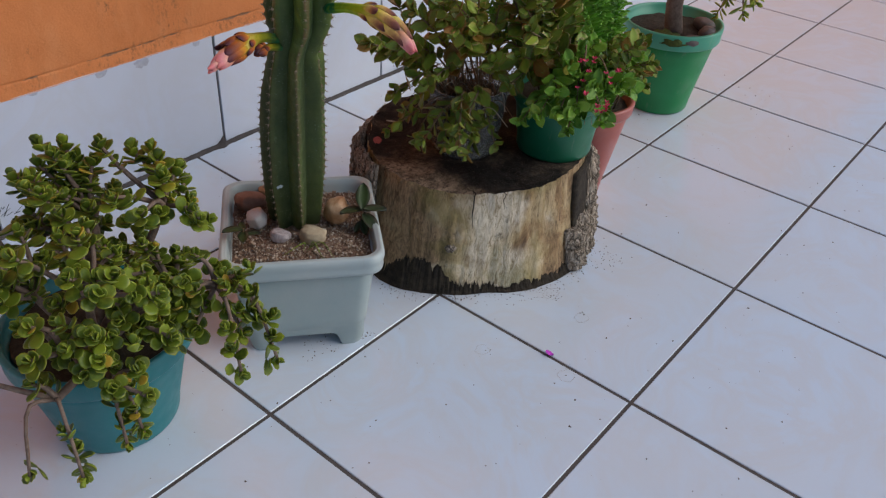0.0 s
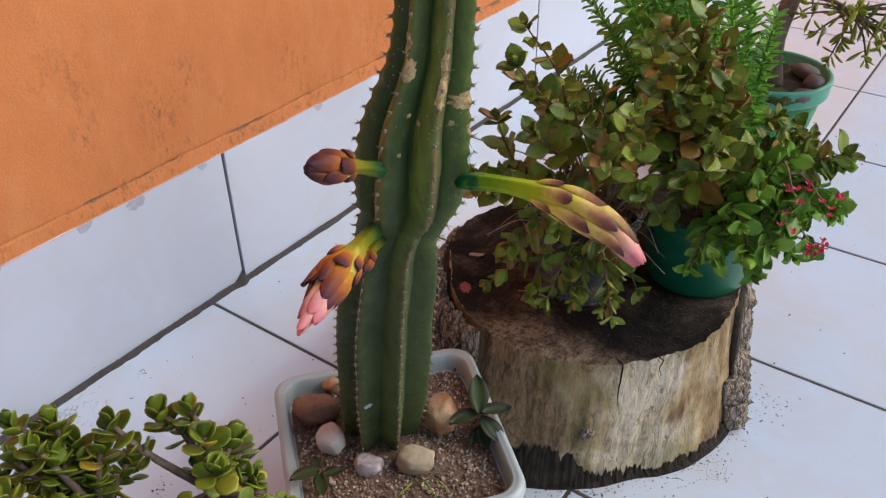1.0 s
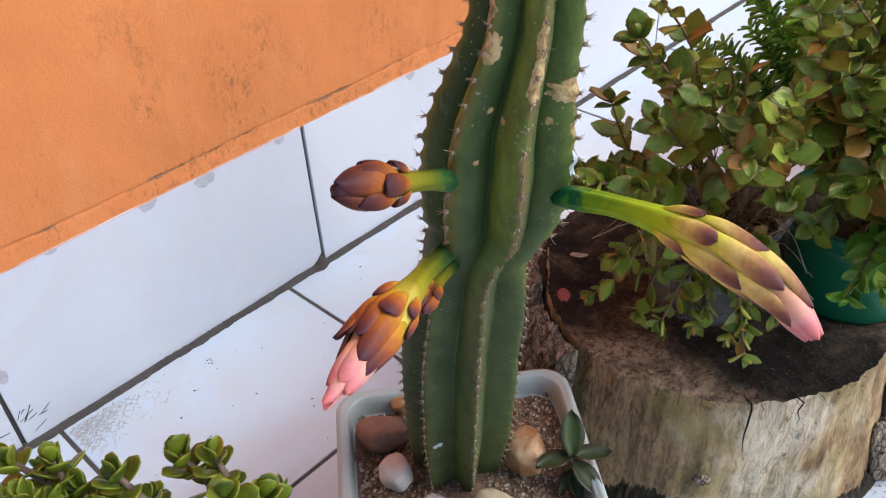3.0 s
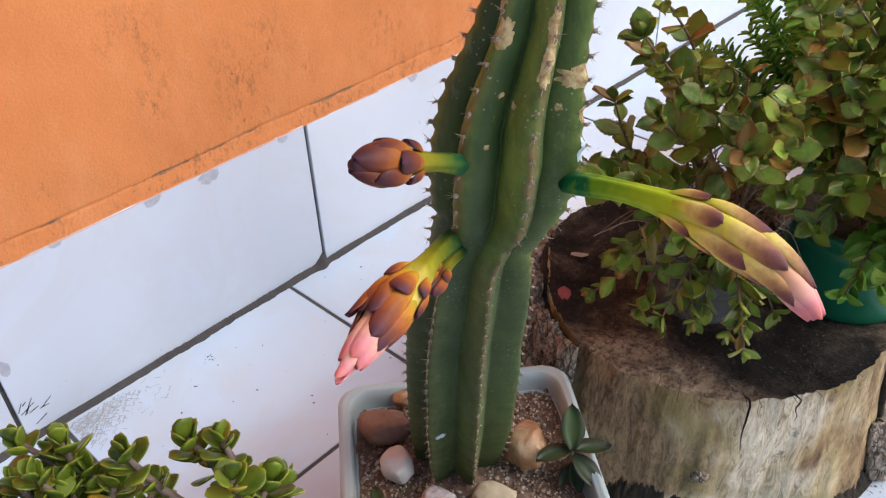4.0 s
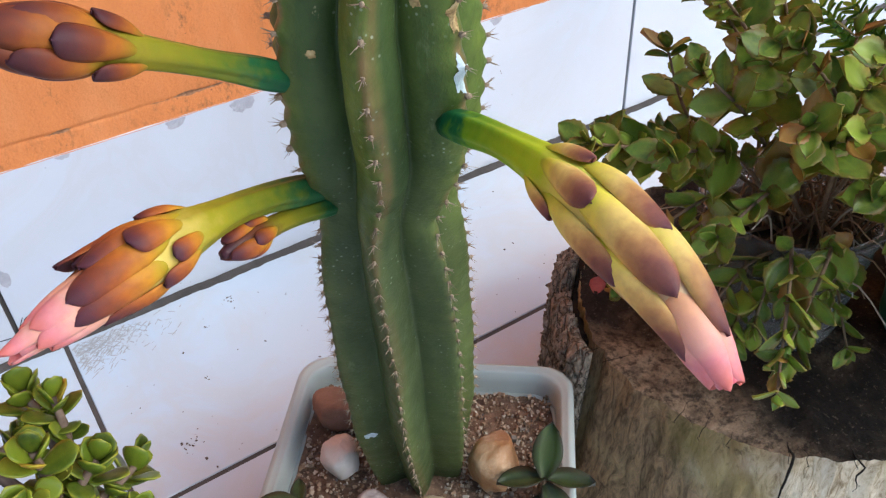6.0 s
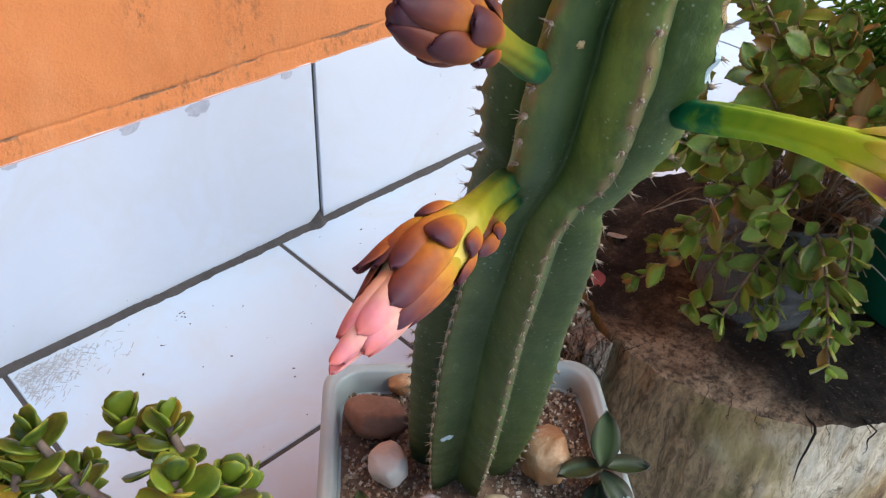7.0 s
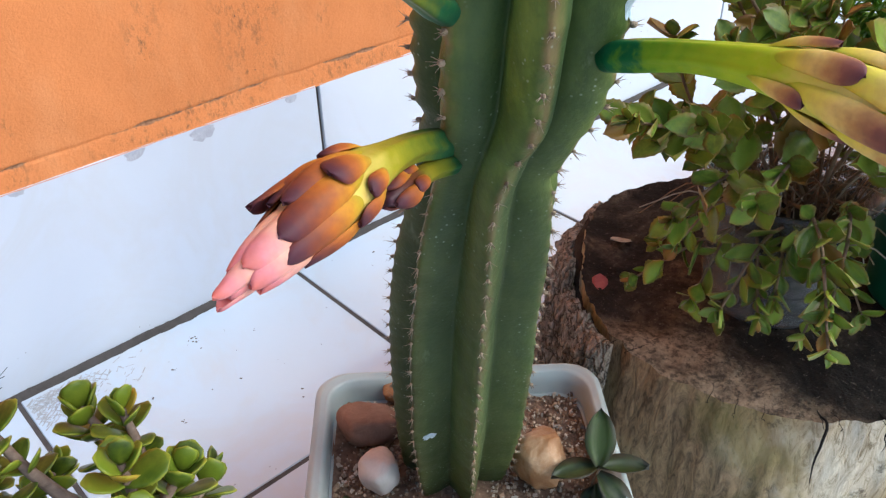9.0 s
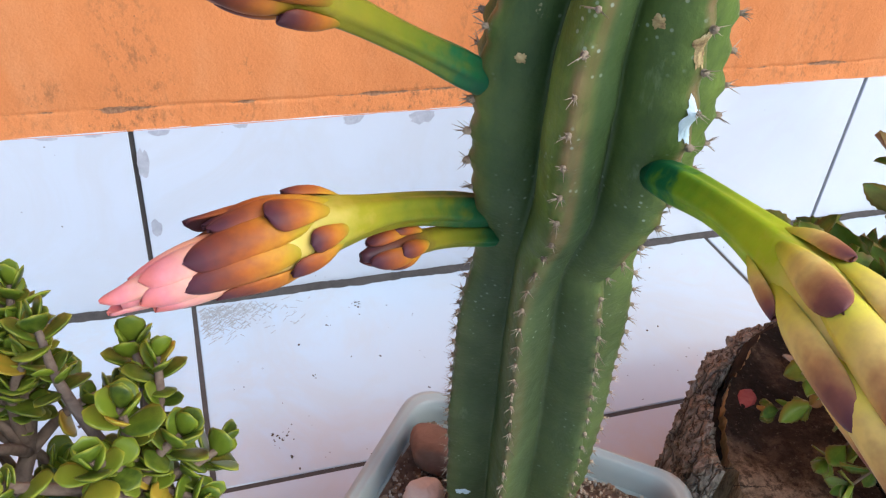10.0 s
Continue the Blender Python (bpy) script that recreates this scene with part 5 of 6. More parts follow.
def jade():
    r = random.Random(21)
    base = (-0.62, -0.63, 0.18)
    pl = thing("jade_plant", "bushy jade plant with fleshy green rosettes and bare branches", "succulent", base)
    forks = [(-0.55, -0.66, 0.30), (-0.66, -0.72, 0.33), (-0.60, -0.60, 0.33), (-0.70, -0.64, 0.31), (-0.63, -0.74, 0.27), (-0.54, -0.73, 0.29), (-0.72, -0.74, 0.28), (-0.51, -0.80, 0.31), (-0.755, -0.765, 0.235), (-0.690, -0.785, 0.225), (-0.565, -0.585, 0.35), (-0.490, -0.660, 0.375)]
    crown = [(-0.470, -0.616, 0.447), (-0.486, -0.590, 0.440), (-0.491, -0.665, 0.456), (-0.507, -0.696, 0.450), (-0.461, -0.664, 0.425), (-0.440, -0.645, 0.385), (-0.537, -0.597, 0.470), (-0.505, -0.545, 0.362),
             (-0.560, -0.533, 0.456), (-0.582, -0.503, 0.452), (-0.590, -0.553, 0.460), (-0.558, -0.572, 0.425), (-0.545, -0.560, 0.400), (-0.456, -0.672, 0.372), (-0.490, -0.645, 0.405), (-0.548, -0.585, 0.440), (-0.556, -0.560, 0.440), (-0.574, -0.556, 0.436), (-0.600, -0.524, 0.436), (-0.585, -0.535, 0.425), (-0.565, -0.515, 0.430)]
    tips = [(-0.452, -0.715, 0.355), (-0.700, -0.840, 0.425), (-0.493, -0.884, 0.287), (-0.492, -0.905, 0.212), (-0.553, -0.898, 0.225), (-0.520, -0.865, 0.262), (-0.500, -0.845, 0.345),
            (-0.770, -0.815, 0.125), (-0.82, -0.77, 0.14), (-0.70, -0.815, 0.135), (-0.675, -0.820, 0.145), (-0.63, -0.56, 0.44), (-0.61, -0.49, 0.39), (-0.52, -0.695, 0.39), (-0.569, -0.692, 0.40), (-0.485, -0.743, 0.385),
            (-0.644, -0.563, 0.39), (-0.618, -0.47, 0.40), (-0.61, -0.567, 0.41), (-0.69, -0.626, 0.41), (-0.525, -0.777, 0.36), (-0.566, -0.715, 0.37)]
    tips += dome(76, (-0.66, -0.680, 0.262), (0.165, 0.175, 0.200), r, -0.15)
    tips += dome(30, (-0.645, -0.700, 0.255), (0.12, 0.13, 0.15), r, -0.1, 0.9)
    # bare branches show on the outer side and under the crown next to the cactus
    tips = crown + tips[:22] + [q for q in tips[22:] if not (q[0] < -0.68 and q[2] < 0.42 and r.random() < 0.45) and not (q[0] > -0.59 and q[1] > -0.645 and q[2] > 0.33)]
    heads = grow(pl, base, forks, tips, 0.0085, 0.003, BRANCH, droop=0.6, seed=4)
    shapes = [fat_leaf(1.0, 0.80, 0.16, 0.12), fat_leaf(1.0, 0.90, 0.17, 0.04), fat_leaf(0.95, 0.74, 0.16, 0.20)]
    places = []
    for k, (tp, way) in enumerate(heads):
        out = (tp - Vector((-0.64, -0.68, 0.28))).normalized()
        ax = (way * 0.6 + Vector((0, 0, 0.75)) + out * 0.35).normalized()
        if k < len(crown):
            rosette(places, tp, ax, r.uniform(0.0235, 0.0265), r.choice((4, 5)), 3, r, (0.36, 1.45), 0.0052, 0.30)
            low = tp - way * r.uniform(0.026, 0.034)
            rosette(places, low, ax + Vector((r.uniform(-1, 1), r.uniform(-1, 1), 0)) * 0.5, r.uniform(0.019, 0.024), 3, 3, r, (1.0, 1.7), 0.006, 0.2)
            if tp.z > 0.40 and r.random() < 0.45:
                low = tp - way * r.uniform(0.045, 0.06) + Vector((r.uniform(-1, 1), r.uniform(-1, 1), 0)) * 0.012
                rosette(places, low, ax + Vector((r.uniform(-1, 1), r.uniform(-1, 1), 0)), r.uniform(0.020, 0.024), 4, 3, r, (0.5, 1.5), 0.005, 0.3)
            continue
        rosette(places, tp, ax, r.uniform(0.023, 0.029) * (0.85 if tp.z < 0.24 else 1.0), r.choice((4, 5, 5, 6)), 3, r, (0.36, 1.5), 0.0050, 0.48)
        if tp.z < 0.30 and tp.y < -0.80:
            # side shoots along the hanging branches
            for up in (0.045, 0.085):
                side = Vector((r.uniform(-1, 1), r.uniform(-1, 1), 0)) * 0.010
                rosette(places, tp + Vector((0.02 * (-0.64 - tp.x), 0.01, up)) + side, Vector((side.x * 60, side.y * 60, 0.7)), r.uniform(0.018, 0.023), 4, 3, r, (0.36, 1.4), 0.005, 0.4)
        if tp.z > 0.24 and r.random() < 0.7:
            rosette(places, tp - way * 0.03 + Vector((r.uniform(-1, 1), r.uniform(-1, 1), r.uniform(-1, 1))) * 0.012, ax + Vector((r.uniform(-1, 1), r.uniform(-1, 1), 0)), 0.024, 4, 3, r, (0.4, 1.3), 0.005)
    foliage(pl, "leaf", shapes, JADE, places, (-0.47, -0.66, 0.42), 290, "leaves")


jade()


def leafy_stem(places, pts, r, size, gap, variants, start=0.35, flat=0.3):
    """Crossed leaf pairs up a stem."""
    pts = [Vector(p) for p in pts]
    total = sum((b - a).length for a, b in zip(pts, pts[1:]))
    dist, k = total * start, 0
    t0 = r.uniform(0, 3.14)
    while dist < total:
        acc = 0.0
        for a, b in zip(pts, pts[1:]):
            ln = (b - a).length
            if acc + ln >= dist:
                at, way = a + (b - a) * ((dist - acc) / ln), (b - a).normalized()
                break
            acc += ln
        side = way.orthogonal().normalized()
        u = dist / total
        for h in (0, 1):
            rad = Matrix.Rotation(t0 + k * math.pi / 2 + h * math.pi + r.uniform(-0.4, 0.4), 3, way) @ side
            op = 1.15 - 0.5 * u + r.uniform(-0.3, 0.3)
            d = way * math.cos(op) + rad * math.sin(op) + Vector((-0.10, -0.12, -0.12))
            up = way * math.sin(op) - rad * math.cos(op) + Vector((-0.22, -0.25, flat))
            if r.random() < 0.93:
                places.append((aim(at + rad * 0.002, d, up, size * (0.65 + 0.5 * math.sin(math.pi * min(1, u * 1.05))) * r.uniform(0.55, 1.3), r.uniform(-0.4, 0.4)), r.randrange(variants)))
        dist += gap * r.uniform(0.7, 1.3)
        k += 1
    way = (pts[-1] - pts[-2]).normalized()
    rosette(places, pts[-1], (way + Vector((0, 0, 0.3))), size * 0.8, 2, variants, r, (0.35, 0.95), 0.004, 0.4)


def kalanchoe(name, label, base, tips, mat, size, gap, near, seed, limit, twig_r=0.0016, start=0.4, extra_twigs=0):
    r = random.Random(seed)
    pl = thing(name, label, "succulent", base)
    places = []
    shapes = [flat_leaf(1.0, w, 0.055, cup, bend, 0.03, n=13, base_w=0.10, widest=0.52, tip=0.78) for w, cup, bend in ((0.74, 0.16, -0.14), (0.82, 0.08, -0.05), (0.64, 0.28, -0.25), (0.70, 0.34, 0.10))]
    for tp in tips:
        b = Vector(base) + Vector((r.uniform(-1, 1), r.uniform(-1, 1), 0)) * 0.035
        d = Vector(tp) - b
        mid = b + d * 0.55 + Vector((0, 0, 1)) * d.length * (0.22 if tp[2] < base[2] + 0.12 else 0.10) + Vector((r.uniform(-1, 1), r.uniform(-1, 1), 0)) * 0.02
        pts = curve_points((b, mid, tp), 12)
        v, f, a = tube(pts, np.linspace(twig_r * 1.5, twig_r * 0.7, 12), 6)
        under(pl, "stem", mesh_of("stem", v, f, TWIG))
        k_ = 0.8 if tp[2] < base[2] + 0.06 else 1.0
        leafy_stem(places, pts, r, size * k_, gap * (0.85 if k_ < 1 else 1), 4, start)
    for k in range(extra_twigs):
        b = Vector(base) + Vector((r.uniform(-1, 1), r.uniform(-1, 1), 0)) * 0.06
        e = b + Vector((r.uniform(-1, 0.7) * 0.11, r.uniform(-1, 0.7) * 0.11, r.uniform(-0.05, 0.12)))
        e.z = max(e.z, STUMP_H + 0.03)
        if e.z < base[2] - 0.02 and (e - Vector(base)).length > 0.11:
            continue
        pts = curve_points((b, (b + e) / 2 + Vector((0, 0, 0.03)), e), 8)
        v, f, a = tube(pts, np.linspace(0.0011, 0.0006, 8), 5)
        under(pl, "dry_stalk", mesh_of("dry_stalk", v, f, TWIG if k % 3 else FIBRE))
    foliage(pl, "leaf", shapes, mat, places, near, limit, "leaves")
    return pl


r1 = random.Random(31)
tips1 = [(-0.058, -0.670, 0.515), (-0.02, -0.655, 0.50), (0.094, -0.645, 0.665), (0.05, -0.66, 0.63), (0.053, -0.822, 0.612), (0.02, -0.80, 0.56), (-0.013, -0.850, 0.360), (0.01, -0.835, 0.375), (0.03, -0.64, 0.30), (0.04, -0.70, 0.30), (0.02, -0.74, 0.32), (0.06, -0.76, 0.30), (0.03, -0.68, 0.36), (0.10, -0.62, 0.30),
         (-0.02, -0.70, 0.42), (0.00, -0.76, 0.45), (0.075, -0.655, 0.60), (0.07, -0.75, 0.585),
         (0.085, -0.795, 0.285), (0.075, -0.765, 0.315), (0.100, -0.80, 0.33), (0.135, -0.825, 0.30), (0.12, -0.80, 0.36)]
tips1 += [q for q in dome(15, (0.125, -0.715, 0.46), (0.145, 0.135, 0.185), r1, -0.05) if q[2] < 0.59]
kalanchoe("kalanchoe", "straggly kalanchoe with scalloped dark green red-edged leaves", (0.195, -0.705, STUMP_H + 0.10), tips1, KALAN, 0.037, 0.021, (0.02, -0.72, 0.45), 41, 290, start=0.56, extra_twigs=90)
tips2 = [(0.10, -0.90, 0.56), (0.164, -0.886, 0.61), (0.255, -1.02, 0.525), (0.22, -0.86, 0.64), (0.26, -0.82, 0.66), (0.15, -0.85, 0.58), (0.12, -0.87, 0.50), (0.14, -0.84, 0.43), (0.30, -0.80, 0.62), (0.12, -0.80, 0.665), (0.18, -0.81, 0.65), (0.22, -0.80, 0.60), (0.16, -0.83, 0.62), (0.14, -0.82, 0.68)]
tips2 += [(0.17, -0.785, 0.50), (0.26, -0.975, 0.51), (0.333, -0.81, 0.52), (0.154, -0.905, 0.53), (0.236, -0.80, 0.543), (0.177, -0.857, 0.60), (0.265, -0.848, 0.597), (0.20, -0.90, 0.47)]
kalanchoe("kalanchoe", "kalanchoe with olive green leaves in the dark green pot", (0.325, -0.845, STUMP_H + 0.11), tips2, KALAN, 0.039, 0.022, (0.12, -0.9, 0.55), 42, 240, start=0.52, extra_twigs=14)
tips3 = [(0.133, -0.947, 0.455), (0.145, -0.985, 0.43), (0.17, -1.00, 0.47), (0.11, -0.93, 0.41), (0.16, -0.95, 0.50), (0.19, -1.02, 0.42), (0.15, -0.97, 0.38), (0.22, -1.00, 0.38), (0.25, -1.03, 0.45), (0.20, -0.97, 0.53), (0.28, -1.02, 0.50), (0.30, -1.00, 0.44), (0.13, -0.96, 0.42), (0.18, -0.99, 0.44), (0.10, -0.90, 0.39), (0.21, -1.03, 0.47)]
KB = kalanchoe("kalanchoe", "bright green flowering kalanchoe spilling over the pot's edge", (0.315, -0.865, STUMP_H + 0.115), tips3, KALAN_BRIGHT, 0.037, 0.0125, (0.14, -0.97, 0.44), 43, 290, start=0.52)


def red_flowers():
    r = random.Random(9)
    pet = flat_leaf(1.0, 0.7, 0.0, 0.2, 0.2, 0.05, n=3)
    for c, n in (((0.143, -1.032, 0.449), 9), ((0.127, -0.997, 0.520), 7), ((0.16, -1.03, 0.50), 5), ((0.13, -1.0, 0.475), 4)):
        shapes = []
        for _ in range(n):
            at = Vector(c) + Vector((r.uniform(-1, 1), r.uniform(-1, 1), r.uniform(-1, 1))) * 0.012
            for k in range(4):
                w = Vector((math.cos(k * 1.57), math.sin(k * 1.57), 0.5 + r.uniform(-0.5, 0.5)))
                shapes.append(moved(pet, aim(at, w, (0, 0, 1), r.uniform(0.005, 0.008))))
        v, f, a = join(shapes)
        under(KB, "flower_cluster", mesh_of("flower_cluster", v, f, RED, a), label="small red flower cluster")
    for c in ((0.143, -1.032, 0.449), (0.127, -0.997, 0.520), (0.16, -1.03, 0.50)):
        pts = curve_points(((0.24, -0.93, 0.42), ((c[0] + 0.24) / 2, (c[1] - 0.93) / 2, c[2] + 0.01), c), 8)
        v, f, a = tube(pts, np.linspace(0.0016, 0.0010, 8), 5)
        under(KB, "flower_stalk", mesh_of("flower_stalk", v, f, TWIG))


red_flowers()


def spurge():
    r = random.Random(14)
    base = (0.575, -0.80, 0.232)
    pl = thing("leafy_succulent", "upright green stems packed with small narrow leaves", "succulent", base)
    shape = flat_leaf(1.0, 0.50, 0.0, 0.2, -0.15, 0.08, n=5, base_w=0.3, widest=0.6)
    leaves = []
    for k in range(34):
        t = k * 2.4
        q = 0.015 + 0.12 * (k / 34)
        tp = Vector((0.445 + q * math.cos(t) * 1.2, -0.700 + q * math.sin(t) * 1.2, r.uniform(0.50, 0.80) - 0.6 * q))
        b = Vector(base) + Vector((math.cos(t), math.sin(t), 0)) * 0.03
        pts = curve_points((b, (b + tp) / 2 + Vector((r.uniform(-1, 1), r.uniform(-1, 1), 0)) * 0.03, tp + Vector((math.cos(t), math.sin(t), 0)) * r.uniform(0, 0.03)), 36)
        v, f, a = tube(pts[::3], np.linspace(0.0045, 0.003, len(pts[::3])), 6)
        under(pl, "stem", mesh_of("stem", v, f, FERNY, a))
        for i in range(8, 36):
            way = Vector(pts[i] - pts[i - 1]).normalized()
            side = way.orthogonal().normalized()
            for h in range(5):
                rad = Matrix.Rotation(h * 1.2566 + i * 0.62 + k + r.uniform(-0.25, 0.25), 3, way) @ side
                leaves.append((aim(Vector(pts[i]) + rad * 0.002, rad + way * r.uniform(0.5, 0.9), way, r.uniform(0.022, 0.034) * (1.0 if i < 30 else 0.65)), 0))
    foliage(pl, "leaf", [shape], FERNY, leaves, (0.45, -0.85, 0.55), 120, "leaves")


spurge()
tips4 = [(0.50, -0.90, 0.36), (0.47, -0.88, 0.40), (0.53, -0.93, 0.33), (0.58, -0.92, 0.36), (0.62, -0.90, 0.33), (0.45, -0.92, 0.44), (0.55, -0.90, 0.42), (0.60, -0.86, 0.40), (0.49, -0.95, 0.40), (0.42, -0.95, 0.46)]
kalanchoe("kalanchoe", "dark leafy kalanchoe in the faded pink pot", (0.565, -0.815, 0.235), tips4, KALAN, 0.034, 0.015, (0.48, -0.92, 0.4), 44, 80, start=0.45)


def far_tree():
    r = random.Random(17)
    base = (1.14, -0.715, 0.225)
    pl = thing("dwarf_succulent_tree", "small thick-trunked succulent tree with yellow-green leaves", "succulent", base)
    pts = curve_points((base, (1.14, -0.70, 0.33), (1.20, -0.71, 0.45), (1.22, -0.74, 0.60), (1.20, -0.76, 0.72)), 16)
    v, f, a = tube(pts, np.linspace(0.026, 0.011, 16), 12)
    v = v + 0.002 * np.array([[noise.noise(Vector(q) * 60)] for q in v])
    under(pl, "trunk", mesh_of("trunk", v, f, BRANCH))
    forks = [(1.22, -0.80, 0.46), (1.16, -0.84, 0.42), (1.24, -0.68, 0.55), (1.14, -0.66, 0.58), (1.25, -0.86, 0.50), (1.20, -0.76, 0.66)]
    tips = [(1.13, -0.90, 0.33), (1.16, -0.88, 0.40), (1.20, -0.92, 0.38), (1.24, -0.93, 0.42), (1.10, -0.86, 0.45), (1.28, -0.95, 0.44), (1.22, -0.98, 0.40), (1.17, -0.93, 0.44), (1.14, -0.92, 0.37), (1.26, -0.90, 0.47), (1.31, -0.90, 0.48)]
    tips += dome(26, (1.20, -0.78, 0.60), (0.16, 0.18, 0.14), r, -0.5)
    start = (1.19, -0.71, 0.43)
    tips += [(1.19, -0.94, 0.45), (1.23, -0.99, 0.47), (1.12, -0.93, 0.40), (1.29, -1.00, 0.50), (1.16, -0.96, 0.50)]
    tips += [(1.16, -0.735, 0.398), (1.16, -0.774, 0.36), (1.16, -0.796, 0.422), (1.16, -0.839, 0.392), (1.16, -0.863, 0.434), (1.16, -0.895, 0.397), (1.16, -0.838, 0.347), (1.16, -0.816, 0.3), (1.16, -0.741, 0.425), (1.16, -0.842, 0.424)]
    heads = grow(pl, start, forks, tips, 0.006, 0.002, BRANCH, seed=6)
    shapes = [fat_leaf(1.0, 0.42, 0.15, 0.05, sides=6, n=5), fat_leaf(1.0, 0.48, 0.15, -0.05, sides=6, n=5)]
    places = []
    for tp, way in heads:
        rosette(places, tp, way + Vector((0, 0, 0.4)), r.uniform(0.034, 0.046), 4, 2, r, (0.4, 1.4), 0.009)
    foliage(pl, "leaf", shapes, YELLOWISH, places, (1.15, -0.9, 0.4), 160, "leaves")


far_tree()
for (x, y), size, turn, seed in (((1.17, -0.800, ), (0.036, 0.024, 0.018), 20, 5), ((1.085, -0.795), (0.034, 0.020, 0.016), -30, 6), ((1.225, -0.765), (0.036, 0.026, 0.018), 70, 7)):
    v, f, a = lump(size, seed, 0.15, 1.4, n=9)
    alone("stone", mesh_of("stone", v, f, STONE_DARK), "smooth dark river stone on the soil of the green pot", "stone", pose(x, y, 0.226, 0, 0, turn), "stones in the green pot")
v, f, a = lump((0.05, 0.035, 0.012), 8, 0.4, 3, n=9)
alone("moss", mesh_of("moss", v, f, MOSS), "cushion of moss on the soil of the green pot", "moss", pose(1.06, -0.74, 0.226, 0, 0, 60))


def sprout(label, at, leaves, seed):
    r = random.Random(seed)
    pl = thing("seedling", label, "seedling", at)
    top = Vector(at) + Vector((0.004, -0.004, 0.045))
    v, f, a = tube(curve_points((at, Vector(at) + Vector((0, 0, 0.02)), top), 6), np.linspace(0.0018, 0.0012, 6), 6)
    under(pl, "stem", mesh_of("stem", v, f, TWIG))
    me = [mesh_of("leaf", *s[:2], SPROUT, s[2]) for s in (flat_leaf(1.0, 0.62, 0.0, 0.25, -0.2, 0.02, n=9, widest=0.5), flat_leaf(1.0, 0.55, 0.0, 0.3, -0.1, 0.02, n=9, widest=0.5))]
    for az, el, ln, h in leaves:
        w = Vector((math.cos(radians(az)) * math.cos(radians(el)), math.sin(radians(az)) * math.cos(radians(el)), math.sin(radians(el))))
        under(pl, "leaf", me[r.randrange(2)], aim(Vector(at) + Vector((0.003, -0.003, h)), w, (0, 0, 1), ln))


sprout("broad-leaved purplish green seedling in the gravel", (-0.150, -0.738, 0.198), ((40, 58, 0.048, 0.046), (150, 10, 0.042, 0.042), (318, 2, 0.044, 0.042), (262, -12, 0.046, 0.034), (235, -25, 0.034, 0.022), (300, -22, 0.032, 0.020), (190, -20, 0.028, 0.018)), 1)
sprout("small dark seedling at the pot's corner", (-0.338, -0.632, 0.198), ((150, 15, 0.036, 0.040), (230, 10, 0.034, 0.036), (60, 20, 0.026, 0.036), (330, 0, 0.030, 0.03)), 2)


def grass_blade(ctrl, w):
    pts = curve_points(ctrl, 10)
    v, f, a = tube(pts, w * np.array((0.5, 0.9, 1, 1, 1, 0.9, 0.8, 0.6, 0.4, 0.15)), 4)
    return v, f, a


v, f, a = join([grass_blade(((-0.270, -0.715, 0.20), (-0.285, -0.735, 0.236), (-0.325, -0.725, 0.224)), 0.0012), grass_blade(((-0.262, -0.720, 0.20), (-0.275, -0.750, 0.240), (-0.280, -0.778, 0.218)), 0.0012), grass_blade(((-0.265, -0.718, 0.20), (-0.262, -0.755, 0.236), (-0.256, -0.785, 0.205)), 0.0010)])
v, m = centred(v)
alone("grass_tuft", mesh_of("grass_tuft", v, f, KALAN, a), "thin grass blades hanging over the pot's rim", "grass", m)

# ---- small things on the floor and the stump ----
leaf = flat_leaf(1.0, 0.8, 0.03, 0.1, 0.1, 0.04)
alone("fallen_leaf", mesh_of("fallen_leaf", *leaf[:2], DEAD_LEAF, leaf[2]), "small fallen red leaf on the stump", "leaf", pose(0.060, -0.580, STUMP_H - 0.001, 4, 5, -50) @ Matrix.Scale(0.026, 4))
alone("fallen_leaf", mesh_of("fallen_leaf", *leaf[:2], FIBRE, leaf[2]), "curled yellow dead leaf on the stump", "leaf", pose(0.165, -0.545, STUMP_H + 0.0, 8, 14, 60) @ Matrix.Scale(0.028, 4))
pet = flat_leaf(1.0, 0.9, 0.05, 0.4, 0.4, 0.04)
alone("fallen_petal", mesh_of("fallen_petal", *pet[:2], MAGENTA, pet[2]), "single magenta petal on the floor tiles", "petal", pose(0.006, -1.094, 0.001, 0, 0, 30) @ Matrix.Scale(0.016, 4))


